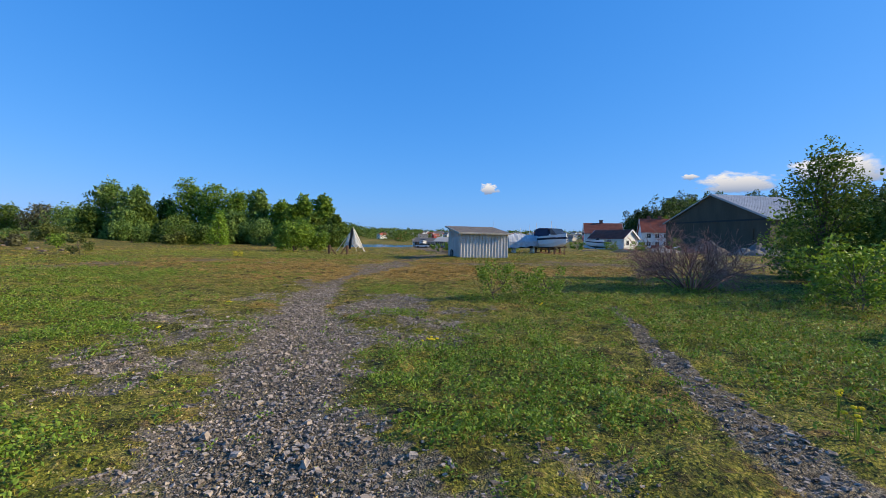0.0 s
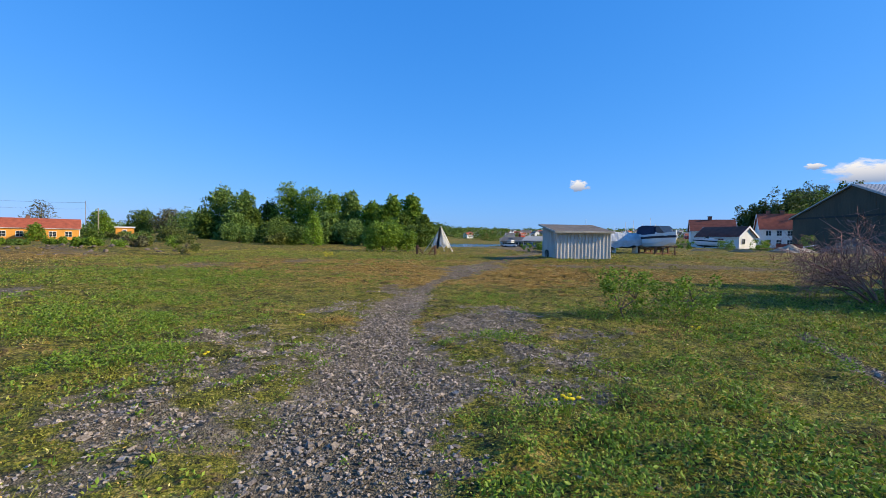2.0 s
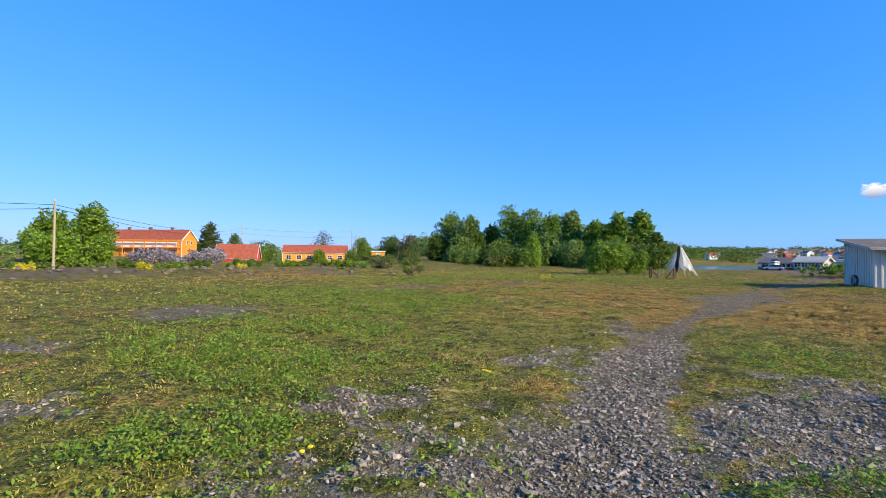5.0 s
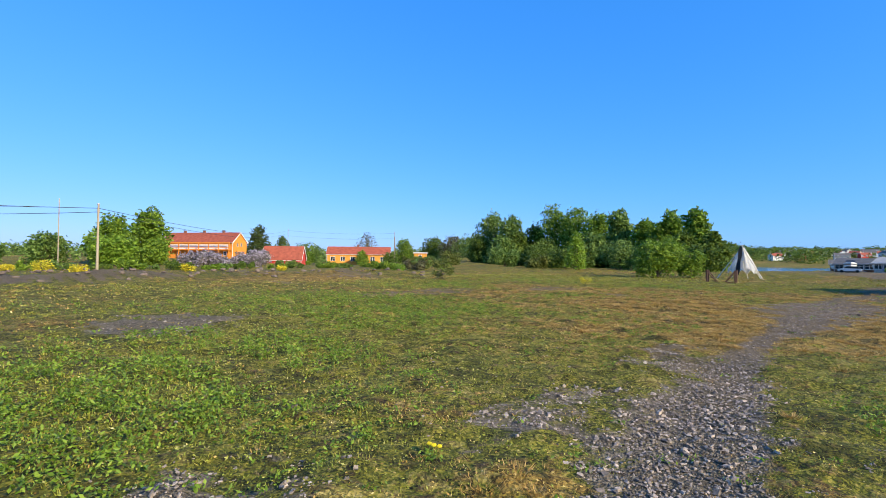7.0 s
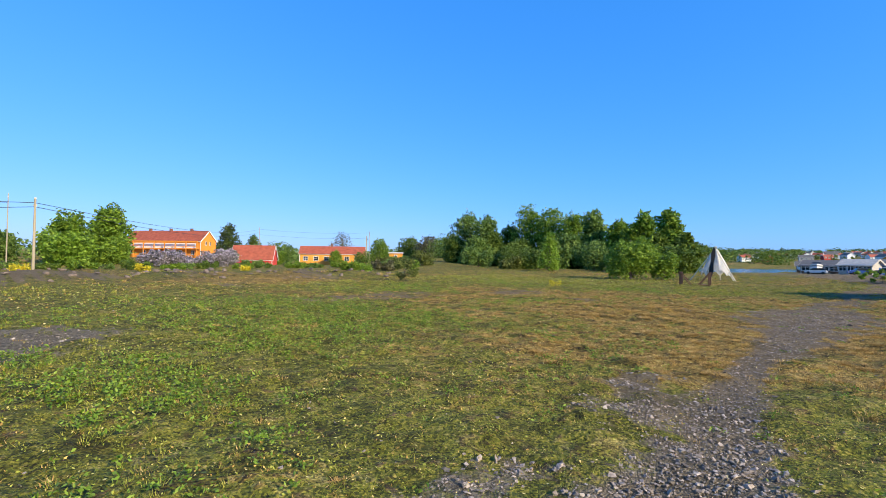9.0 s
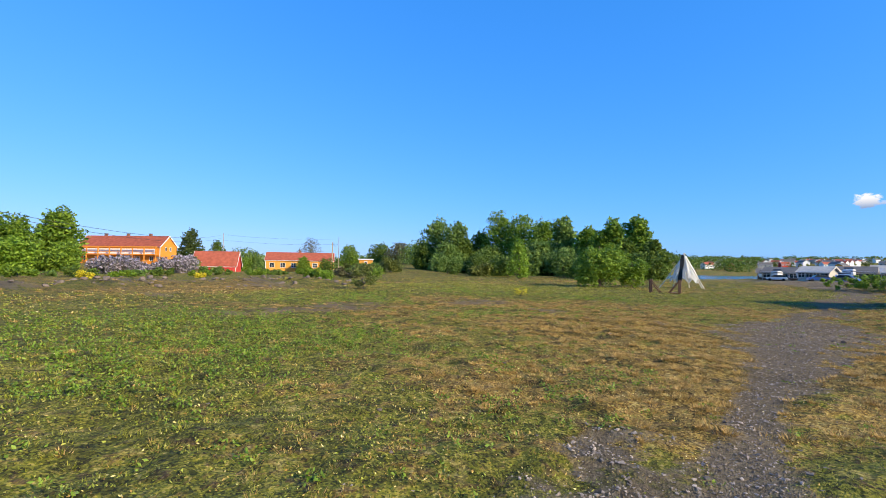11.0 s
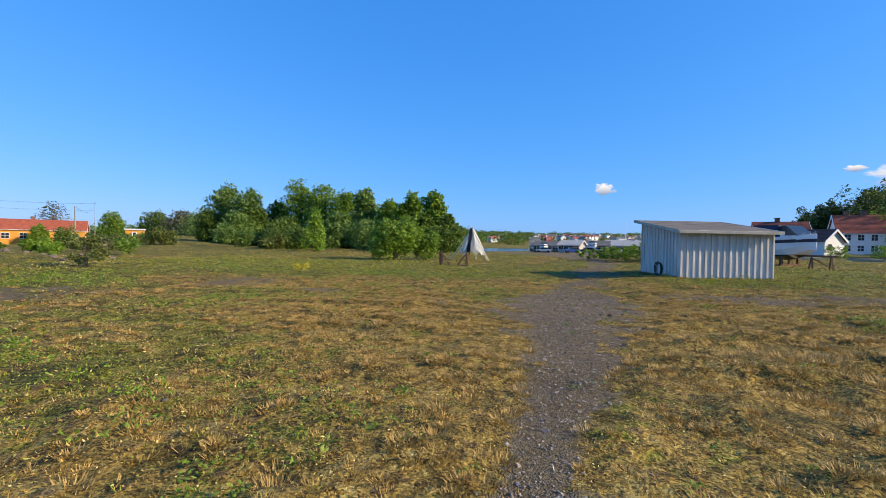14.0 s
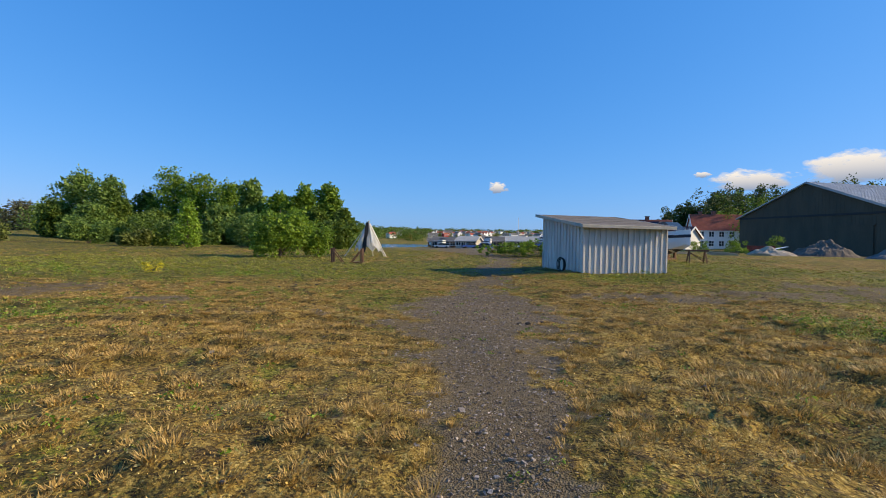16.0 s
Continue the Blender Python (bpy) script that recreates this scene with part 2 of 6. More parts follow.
def ground_material():
    """Field: soil, gravel, dry turf and green turf, laid out by the sheet's cover maps and broken up by noise."""
    m, n, l, b = material("field")
    tc = n.new("ShaderNodeTexCoord")

    def tex(kind, scale, **kw):
        t = n.new(kind)
        t.inputs["Scale"].default_value = scale
        for k, v in kw.items():
            t.inputs[k].default_value = v
        l.new(tc.outputs["Object"], t.inputs["Vector"])
        return t

    def mix(fac, a, c):
        x = n.new("ShaderNodeMix")
        x.data_type = "RGBA"
        for s, v in ((x.inputs["Factor"], fac), (x.inputs[6], a), (x.inputs[7], c)):
            if hasattr(v, "links"):
                l.new(v, s)
            else:
                s.default_value = v
        return x.outputs[2]

    def attr(name):
        a = n.new("ShaderNodeAttribute")
        a.attribute_name = name
        return a.outputs["Fac"]

    def sharpen(v, wobble, amount, lo, hi):
        """Break a map's edge up with noise."""
        ma = n.new("ShaderNodeMath")
        ma.operation = "MULTIPLY_ADD"
        sub = n.new("ShaderNodeMath")
        sub.operation = "SUBTRACT"
        l.new(wobble, sub.inputs[0])
        sub.inputs[1].default_value = 0.5
        l.new(sub.outputs[0], ma.inputs[0])
        ma.inputs[1].default_value = amount
        l.new(v, ma.inputs[2])
        r = n.new("ShaderNodeMapRange")
        r.inputs["From Min"].default_value, r.inputs["From Max"].default_value = lo, hi
        l.new(ma.outputs[0], r.inputs["Value"])
        return r.outputs["Result"]

    fine, mid, wide = tex("ShaderNodeTexNoise", 24, Detail=5, Roughness=0.7), tex("ShaderNodeTexNoise", 5, Detail=5, Roughness=0.65), tex("ShaderNodeTexNoise", 0.45, Detail=4)
    chips, pebbles = tex("ShaderNodeTexVoronoi", 26), tex("ShaderNodeTexVoronoi", 60)
    chip_grey = ramp(n, [(0.0, (0.047, 0.036, 0.024)), (0.55, (0.180, 0.142, 0.091)), (0.9, (0.321, 0.259, 0.168)), (1.0, (0.520, 0.451, 0.314))])
    sep = n.new("ShaderNodeSeparateColor")
    l.new(chips.outputs["Color"], sep.inputs["Color"])
    l.new(sep.outputs[0], chip_grey.inputs["Fac"])
    peb_grey = ramp(n, [(0.0, (0.095, 0.077, 0.052)), (1.0, (0.255, 0.211, 0.141))])
    sep2 = n.new("ShaderNodeSeparateColor")
    l.new(pebbles.outputs["Color"], sep2.inputs["Color"])
    l.new(sep2.outputs[0], peb_grey.inputs["Fac"])
    gravel = mix(mid.outputs["Fac"], chip_grey.outputs["Color"], peb_grey.outputs["Color"])
    dust = ramp(n, [(0.35, (0.110, 0.078, 0.041)), (0.65, (0.246, 0.177, 0.092))])
    l.new(fine.outputs["Fac"], dust.inputs["Fac"])
    gravel = mix(attr("dust"), gravel, dust.outputs["Color"])
    blades_v = tex("ShaderNodeTexVoronoi", 48)
    clumps_v = tex("ShaderNodeTexVoronoi", 11)
    sep3, sep4 = n.new("ShaderNodeSeparateColor"), n.new("ShaderNodeSeparateColor")
    l.new(blades_v.outputs["Color"], sep3.inputs["Color"])
    l.new(clumps_v.outputs["Color"], sep4.inputs["Color"])
    speck = n.new("ShaderNodeMath")
    speck.operation = "MULTIPLY_ADD"
    l.new(sep4.outputs[1], speck.inputs[0])
    speck.inputs[1].default_value = 0.35
    half = n.new("ShaderNodeMath")
    half.operation = "MULTIPLY"
    l.new(sep3.outputs[0], half.inputs[0])
    half.inputs[1].default_value = 0.65
    l.new(half.outputs[0], speck.inputs[2])
    green = ramp(n, [(0.1, (0.029, 0.026, 0.007)), (0.4, (0.090, 0.092, 0.011)), (0.62, (0.162, 0.156, 0.017)), (0.85, (0.277, 0.235, 0.034)), (1.0, (0.365, 0.274, 0.079))])
    l.new(speck.outputs[0], green.inputs["Fac"])
    dry = ramp(n, [(0.1, (0.047, 0.028, 0.009)), (0.4, (0.167, 0.103, 0.021)), (0.62, (0.283, 0.179, 0.037)), (0.85, (0.395, 0.268, 0.065)), (1.0, (0.488, 0.365, 0.122))])
    l.new(speck.outputs[0], dry.inputs["Fac"])
    soil = ramp(n, [(0.1, (0.036, 0.022, 0.010)), (0.5, (0.091, 0.057, 0.024)), (1.0, (0.181, 0.119, 0.055))])
    l.new(speck.outputs[0], soil.inputs["Fac"])
    turf = mix(sharpen(attr("dry"), mid.outputs["Fac"], 1.6, 0.38, 0.62), green.outputs["Color"], dry.outputs["Color"])
    bare = n.new("ShaderNodeMapRange")
    bare.inputs["From Min"].default_value, bare.inputs["From Max"].default_value = 0.55, 0.68
    l.new(mid.outputs["Fac"], bare.inputs["Value"])
    turf = mix(bare.outputs["Result"], turf, soil.outputs["Color"])
    # dark clumps, the tussocks' shaded sides put into colour, and bleached mats, a step or two across
    clump = tex("ShaderNodeTexNoise", 1.5, Detail=5, Roughness=0.72)
    clump_shade = ramp(n, [(0.2, (0.016, 0.015, 0.004)), (0.7, (0.062, 0.058, 0.010)), (1.0, (0.12, 0.10, 0.02))])
    l.new(speck.outputs[0], clump_shade.inputs["Fac"])
    mat_pale = ramp(n, [(0.2, (0.16, 0.115, 0.035)), (0.7, (0.42, 0.31, 0.09)), (1.0, (0.56, 0.44, 0.16))])
    l.new(speck.outputs[0], mat_pale.inputs["Fac"])
    for lo, hi, top, layer in ((0.525, 0.60, 0.7, clump_shade), (0.43, 0.36, 0.55, mat_pale)):
        r = n.new("ShaderNodeMapRange")
        r.inputs["From Min"].default_value, r.inputs["From Max"].default_value, r.inputs["To Max"].default_value = lo, hi, top
        l.new(clump.outputs["Fac"], r.inputs["Value"])
        turf = mix(r.outputs["Result"], turf, layer.outputs["Color"])
    out = mix(sharpen(attr("gravel"), mid.outputs["Fac"], 1.1, 0.35, 0.65), turf, gravel)
    hsv = n.new("ShaderNodeHueSaturation")
    val = n.new("ShaderNodeMapRange")
    val.inputs["To Min"].default_value, val.inputs["To Max"].default_value = 0.7, 1.5
    l.new(wide.outputs["Fac"], val.inputs["Value"])
    l.new(val.outputs["Result"], hsv.inputs["Value"])
    l.new(out, hsv.inputs["Color"])
    l.new(hsv.outputs["Color"], b.inputs["Base Color"])
    b.inputs["Roughness"].default_value = 0.95
    b.inputs["Specular IOR Level"].default_value = 0.2
    hsum = n.new("ShaderNodeMath")
    hsum.operation = "ADD"
    lift = n.new("ShaderNodeMath")
    lift.operation = "MULTIPLY"
    l.new(pebbles.outputs["Distance"], lift.inputs[0])
    l.new(attr("gravel"), lift.inputs[1])
    l.new(speck.outputs[0], hsum.inputs[0])
    l.new(lift.outputs[0], hsum.inputs[1])
    bp = n.new("ShaderNodeBump")
    bp.inputs["Strength"].default_value, bp.inputs["Distance"].default_value = 0.9, 0.04
    l.new(hsum.outputs[0], bp.inputs["Height"])
    tuft = n.new("ShaderNodeBump")
    tuft.inputs["Strength"].default_value, tuft.inputs["Distance"].default_value = 0.9, 0.12
    l.new(mid.outputs["Fac"], tuft.inputs["Height"])
    l.new(tuft.outputs["Normal"], bp.inputs["Normal"])
    l.new(bp.outputs["Normal"], b.inputs["Normal"])
    return m


M["field"] = ground_material()


# ---- maths of the ground ----
def lattice(ix, iy, seed):
    h = np.sin(ix * 127.1 + iy * 311.7 + seed * 74.7) * 43758.5453
    return h - np.floor(h)


def value_noise(x, y, seed=0):
    ix, iy = np.floor(x), np.floor(y)
    fx, fy = x - ix, y - iy
    fx, fy = fx * fx * (3 - 2 * fx), fy * fy * (3 - 2 * fy)
    a, b2 = lattice(ix, iy, seed), lattice(ix + 1, iy, seed)
    c, d = lattice(ix, iy + 1, seed), lattice(ix + 1, iy + 1, seed)
    return (a * (1 - fx) + b2 * fx) * (1 - fy) + (c * (1 - fx) + d * fx) * fy


def fbm(x, y, scale, seed=0, octaves=4):
    s, amp, tot = 0.0, 1.0, 0.0
    for k in range(octaves):
        s = s + amp * value_noise(x * scale * 2 ** k, y * scale * 2 ** k, seed + k)
        tot += amp
        amp *= 0.55
    return s / tot


def smooth(v, lo, hi):
    t = np.clip((v - lo) / (hi - lo), 0, 1)
    return t * t * (3 - 2 * t)


HUB = (-4.0, 20.0)
# bearings from the hub, and for each the ground's height at the distances in REACH
REACH = [0, 35, 60, 150, 200, 330, 500, 800, 1400, 3500]
PROFILE = [
    (-180, [0, 0, 0, 0, 0, 2, 4, 8, 12, 12]),
    (-110, [0, 0, -0.5, -1.0, -1.5, 0, 4, 8, 12, 12]),
    (-75, [0, 0, -0.7, -1.2, 0.6, 1, 3, 6, 12, 12]),
    (-60, [0, 0, -0.4, -1.2, -2.2, -2, 2, 6, 12, 12]),
    (-50, [0, 0, -0.1, 0.3, -0.9, 0, 3, 8, 14, 14]),
    (-45, [0, 0, 0.0, 1.2, 2.3, 2.5, 5, 9, 14, 14]),
    (-38, [0, 0, 0.1, -0.4, 1, 2.5, 5, 9, 14, 14]),
    (-25, [0, 0, 0.1, -0.6, -1, -2, 4, 14, 22, 22]),
    (-14, [0, 0, 0.1, -1.2, -6, -6, 3, 17, 30, 30]),
    (-10, [0, 0, 0.1, -1.2, -6, -6, 1, 10, 22, 22]),
    (-5.5, [0, 0, 0.1, -1.0, -1.6, -5, -1, 8, 22, 22]),
    (4, [0.1, 0.1, 0.2, -0.6, -1.2, -5, -2, 8, 22, 22]),
    (12, [0.1, 0.25, 0.4, 0.2, 0.0, -4, -2, 7, 26, 26]),
    (22, [0.1, 0.3, 0.4, 0.4, 1.5, 5, 9, 14, 26, 26]),
    (30, [0, 0.3, 0.4, 0.3, 9, 14, 16, 16, 20, 20]),
    (42, [0, 0.1, 0.3, 0.3, 9, 14, 16, 16, 20, 20]),
    (70, [0, 0, 0.2, 0.3, 4, 10, 14, 16, 20, 20]),
    (180, [0, 0, 0, 0, 0, 2, 4, 8, 12, 12]),
]


def height(x, y):
    x, y = np.asarray(x, float), np.asarray(y, float)
    r = np.hypot(x - HUB[0], y - HUB[1])
    bearing = np.degrees(np.arctan2(x - HUB[0], y - HUB[1]))
    cols = np.array([p for _, p in PROFILE], float)
    angles = np.array([a for a, _ in PROFILE], float)
    k = np.clip(np.searchsorted(angles, bearing) - 1, 0, len(angles) - 2)
    f = (bearing - angles[k]) / (angles[k + 1] - angles[k])
    f = f * f * (3 - 2 * f)
    reach = np.array(REACH, float)
    j = np.clip(np.searchsorted(reach, r) - 1, 0, len(reach) - 2)
    g = np.clip((r - reach[j]) / (reach[j + 1] - reach[j]), 0, 1)
    g = g * g * (3 - 2 * g)
    a = cols[k, j] * (1 - g) + cols[k, j + 1] * g
    c = cols[k + 1, j] * (1 - g) + cols[k + 1, j + 1] * g
    z = a * (1 - f) + c * f
    z = z * smooth(r, 8, 30)
    rough = (fbm(x, y, 0.35, 3) - 0.5) * 0.12 + (fbm(x, y, 1.5, 9, 3) - 0.5) * 0.1
    z = z + rough * (1 + 2 * smooth(r, 60, 200))
    # small hummocks of the turf, highest in the tussocky ground
    bare = 1 - smooth(strip(x, y, TRACK)[0], 0.8, 1.7)
    tussocky = np.clip(1.6 * spots(x, y, TUSSOCK_SPOTS), 0, 1)
    knoll = smooth(fbm(x * 0.7, y, 2.6, 131, 3), 0.44, 0.68)
    z = z + (0.055 + 0.07 * tussocky) * knoll * (1 - bare) * (1 - smooth(r, 25, 60)) + 0.05 * (1 - bare) * (fbm(x, y, 5.0, 137, 2) - 0.5)
    # low swell of the yard round the grey hut
    z = z + 0.12 * smooth(14 - np.hypot(x - 4, y - 44), 0, 9)
    # bank of tipped stone and earth along the field's far left edge
    bank = np.exp(-((x + 44 - 0.25 * (y - 20) + 3 * (fbm(x, y, 0.12, 21) - 0.5)) / 3.0) ** 2) * smooth(y, -10, 4) * smooth(46 - y, 0, 10)
    return z + bank * (0.1 + 0.85 * fbm(x, y, 0.5, 31, 3))


TRACK = [(1, -0.80, 0.77), (4.6, -1.28, 0.80), (6.5, -1.75, 0.82), (8, -2.10, 0.82), (9.5, -2.50, 0.82), (11.6, -3.20, 0.73), 
         (13, -3.53, 0.58), (15, -3.92, 0.49), (17.2, -4.25, 0.47), (19.6, -4.43, 0.41), (21.7, -4.50, 0.30), (23.2, -4.32, 0.45), (25.5, -4.33, 0.71), (27.5, -4.38, 1.18), 
         (30, -4.10, 1.68), (32, -4.22, 1.48), (33.7, -4.10, 1.03), (38, -3.60, 1.03), (43, -3.35, 1.16), (50, -2.20, 1.20), (62, -1.00, 1.38), (85, -6.00, 1.72), (120, -8.00, 1.72)]
SIDE = [(1.0, 2.7, 0.26), (5.0, 2.74, 0.25), (6, 2.8, 0.2), (7.2, 2.96, 0.18), (8.4, 3.1, 0.14), (11.1, 3.67, 0.12), (14, 4.2, 0.08)]


def strip(x, y, line):
    ys, xs, ws = (np.array(v, float) for v in zip(*line))
    c, w = np.interp(y, ys, xs), np.interp(y, ys, ws)
    inside = (y > ys[0] - 2) & (y < ys[-1])
    return np.where(inside, np.abs(x - c) / w, 99.0), (x - c)


def spot(x, y, cx, cy, rx, ry):
    return np.clip(1.25 - np.hypot((x - cx) / rx, (y - cy) / ry), 0, 1)


GRAVEL_SPOTS = [(-1.6, 13.6, 1.3, 2.8, 0.75), (-0.5, 10.6, 1.3, 2.0, 0.7), (0.4, 12.6, 0.9, 1.4, 0.5), (-4.4, 9.2, 1.5, 3.6, 0.42), (-15.5, 13.3, 2.4, 2.2, 0.75),
                (-13.0, 9.0, 1.8, 0.8, 0.65), (-8.2, 8.4, 1.0, 0.7, 0.6), (-9.1, 9.5, 0.5, 0.5, 0.5), (-5.8, 11.0, 1.1, 1.2, 0.42), (-19.5, 25.5, 2.5, 5.0, 0.6), (-17, 33, 2.5, 3.0, 0.5)]
GRAVEL_SPOTS += [(-5.2, 14.3, 0.8, 1.7, 0.62), (-5.3, 18.2, 0.9, 1.5, 0.62), (-3.9, 7.4, 1.2, 1.5, 0.55), (-12.4, 31.4, 1.3, 1.0, 0.7), (-8.8, 29.6, 2.6, 0.7, 0.42), (1.0, 33.4, 3.0, 1.0, 0.75), (5.5, 34.6, 4.0, 1.4, 0.75), (11, 36.5, 6.0, 2.2, 0.8), (26, 44, 10, 3.0, 0.7),
                 (0.8, 5.0, 1.2, 0.9, 0.45), (4, 140, 30, 62, 0.95), (-2, 95, 10, 22, 0.75), (48, 88, 22, 12, 0.75), (-46, 14, 9, 10, 0.85), (-47, 30, 8, 13, 0.8), (-58, 42, 10, 8, 0.6),
                 (-34, 24, 8, 1.2, 0.5), (-36, 34, 8, 3, 0.5)]
DRY_SPOTS = [(-34, 28, 7, 5, 0.9), (-1.0, 28, 4.5, 6.5, 1.0), (-6.5, 22, 3.0, 5, 0.7), (-9.0, 28.5, 3.0, 3.4, 1.0), (-6.3, 13.4, 1.0, 0.9, 0.85), (-14.0, 18.3, 3.2, 1.0, 0.95), (3, 30, 5, 4, 0.7), (-2, 40, 7, 5, 0.6),
             (-15, 33, 5, 3, 0.5), (-1.8, 22.5, 2.2, 2.5, 0.9), (-7.3, 20, 1.3, 1.6, 0.85), (-6.4, 23.6, 1.2, 1.4, 0.95), (-13.2, 20.2, 1.8, 0.9, 0.95), (-7.3, 9.4, 0.7, 0.7, 0.7), (30, 60, 25, 12, 0.4)]
LUSH_SPOTS = [(2.0, 38.6, 4.0, 1.6, 0.9), (-12, 42, 9, 5, 0.6), (-18, 20, 6, 5, 0.6), (-25, 30, 7, 6, 0.65), (0.6, 7.3, 1.6, 2.8, 0.95), (-9.5, 10.9, 3.4, 1.4, 1.0), (-5.9, 9.1, 1.1, 0.9, 0.9), (-12.2, 12.8, 1.8, 1.2, 0.9), (-11.6, 17.2, 1.8, 1.6, 0.9), (5.6, 10, 2.2, 7, 1.0), (2.0, 15.2, 1.8, 1.2, 0.9),
              (-10.5, 13.9, 2.0, 1.2, 0.8), (-2.1, 16.9, 1.0, 1.0, 0.8), (-3.4, 4.5, 0.9, 1.3, 0.7), (-1.1, 11.8, 0.7, 0.5, 0.8), (2.7, 29, 1.5, 1.2, 0.8), (-20, 45, 16, 9, 0.5), (9, 16, 6, 9, 0.9), (5, 44, 7, 4, 0.7)]
TUSSOCK_SPOTS = [(-0.6, 25.5, 2.4, 5.0, 1.0), (1.8, 28, 3.0, 3.5, 0.8), (-8.6, 28, 2.6, 3.4, 0.5)]


def spots(x, y, table):
    out = np.zeros_like(x)
    for cx, cy, rx, ry, a in table:
        out = np.maximum(out, a * spot(x, y, cx, cy, rx, ry))
    return out


def cover(x, y):
    """Gravel, dryness and lushness of the ground at x, y, each from 0 to 1."""
    wob = fbm(x, y, 0.55, 41) - 0.5
    wob2 = fbm(x, y, 1.6, 47) - 0.5
    d, side = strip(x, y, TRACK)
    g = (1 - smooth(d + 1.8 * wob + 1.3 * wob2 + 1.1 * (fbm(x, y, 4.5, 59, 2) - 0.5), 0.45, 1.8)) * (1 - 0.22 * smooth(y, 14, 22))
    d2, _ = strip(x, y, SIDE)
    g = np.maximum(g, 1 - smooth(d2 + 0.8 * wob2, 0.8, 1.9))
    patch = spots(x, y, GRAVEL_SPOTS)
    broken = 0.6 * wob + 1.0 * wob2 + 1.1 * (fbm(x, y, 4.0, 53, 2) - 0.5)
    g = np.maximum(g, np.clip(1.15 * patch + broken, 0, 0.85) * smooth(patch, 0.02, 0.3))
    lush = np.clip(spots(x, y, LUSH_SPOTS) * 1.2 + 0.9 * (fbm(x, y, 0.3, 61) - 0.5) + 0.6 * wob2 + 0.12, 0, 1)
    lush = lush * (1 - 0.6 * g)
    dry = np.clip(0.27 + 0.2 * smooth(y, 14, 21) + 0.12 * smooth(y, 20, 26) * smooth(40 - y, 0, 8) + spots(x, y, DRY_SPOTS) * 0.5 + 0.8 * (fbm(x, y, 0.3, 71) - 0.5) + 1.0 * wob2 + 0.5 * (fbm(x, y, 2.6, 77, 2) - 0.5) - 0.7 * lush, 0, 1)
    return np.clip(g, 0, 1), dry, lush


def reach_steps(lo, hi, step, far):
    core = list(np.arange(lo, hi + step / 2, step))
    out, s, v = [], step, hi
    while v < far:
        s = min(s * 1.12, 60)
        v += s
        out.append(v)
    inn, s, v = [], step, lo
    while v > -far:
        s = min(s * 1.12, 60)
        v -= s
        inn.append(v)
    return np.array(inn[::-1] + core + out)


def mesh_of(name, verts, faces, mat, smooth_shade=False):
    """A mesh from numpy arrays of vertices and of faces that all have the same number of corners."""
    verts, faces = np.asarray(verts, np.float32), np.asarray(faces, np.int32)
    me = bpy.data.meshes.new(name)
    k = faces.shape[1]
    me.vertices.add(len(verts))
    me.vertices.foreach_set("co", verts.ravel())
    me.loops.add(faces.size)
    me.loops.foreach_set("vertex_index", faces.ravel())
    me.polygons.add(len(faces))
    me.polygons.foreach_set("loop_start", np.arange(0, faces.size, k, dtype=np.int32))
    me.polygons.foreach_set("use_smooth", np.full(len(faces), smooth_shade))
    me.update(calc_edges=True)
    me.materials.append(M[mat] if isinstance(mat, str) else mat)
    return me


def build_ground():
    xs, ys = reach_steps(-14, 7, 0.155, 3400), reach_steps(3, 36, 0.155, 3400)
    gx, gy = np.meshgrid(xs, ys)
    x, y = gx.ravel(), gy.ravel()
    g, dry, lush = cover(x, y)
    verts = np.stack([x, y, height(x, y) - 0.02 * g], 1)
    w = len(xs)
    i = (np.arange(len(ys) - 1)[:, None] * w + np.arange(w - 1)[None, :]).ravel()
    me = mesh_of("ground", verts, np.stack([i, i + 1, i + w + 1, i + w], 1), "field", True)
    for name, v in (("gravel", g), ("dry", dry), ("dust", 0.75 * np.maximum(smooth(y, 12, 22), smooth(-x, 26, 34)))):
        me.attributes.new(name, "FLOAT", "POINT").data.foreach_set("value", v.astype(np.float32))
    return tagged(new("ground", me), "field of patchy grass and dark crushed stone", "ground", kind="structure")


build_ground()
sea = new("water", mesh_of("water", [(-900, 60, -3.0), (1200, 60, -3.0), (1200, 1500, -3.0), (-900, 1500, -3.0)], [(0, 1, 2, 3)], "sea"))
tagged(sea, "calm blue water of the inlet", "water", kind="structure")


# ---- mesh tools ----
def part(name, bm, mat, parent=None, label="", at=None, smooth_shade=False):
    """Link a bmesh as one mesh object, under a thing or a part of it."""
    me = bpy.data.meshes.new(name)
    bm.to_mesh(me)
    bm.free()
    me.materials.append(M[mat])
    if smooth_shade:
        me.polygons.foreach_set("use_smooth", np.full(len(me.polygons), True))
    ob = new(name, me)
    if parent:
        ob.parent = parent
    if at is not None:
        ob.matrix_basis = at
    if label:
        ob["label"] = label
    return ob


def part_mesh(name, me, parent=None, label=""):
    ob = new(name, me)
    if parent:
        ob.parent = parent
    if label:
        ob["label"] = label
    return ob


def thing(name, x, y, label, category, group="", turn=0.0, z=None, scale=1.0):
    ob = new(name)
    ob.empty_display_size = 0.2
    ob.matrix_basis = pose(x, y, float(height(x, y)) if z is None else z, 0, 0, turn) @ Matrix.Scale(scale, 4)
    return tagged(ob, label, category, group)


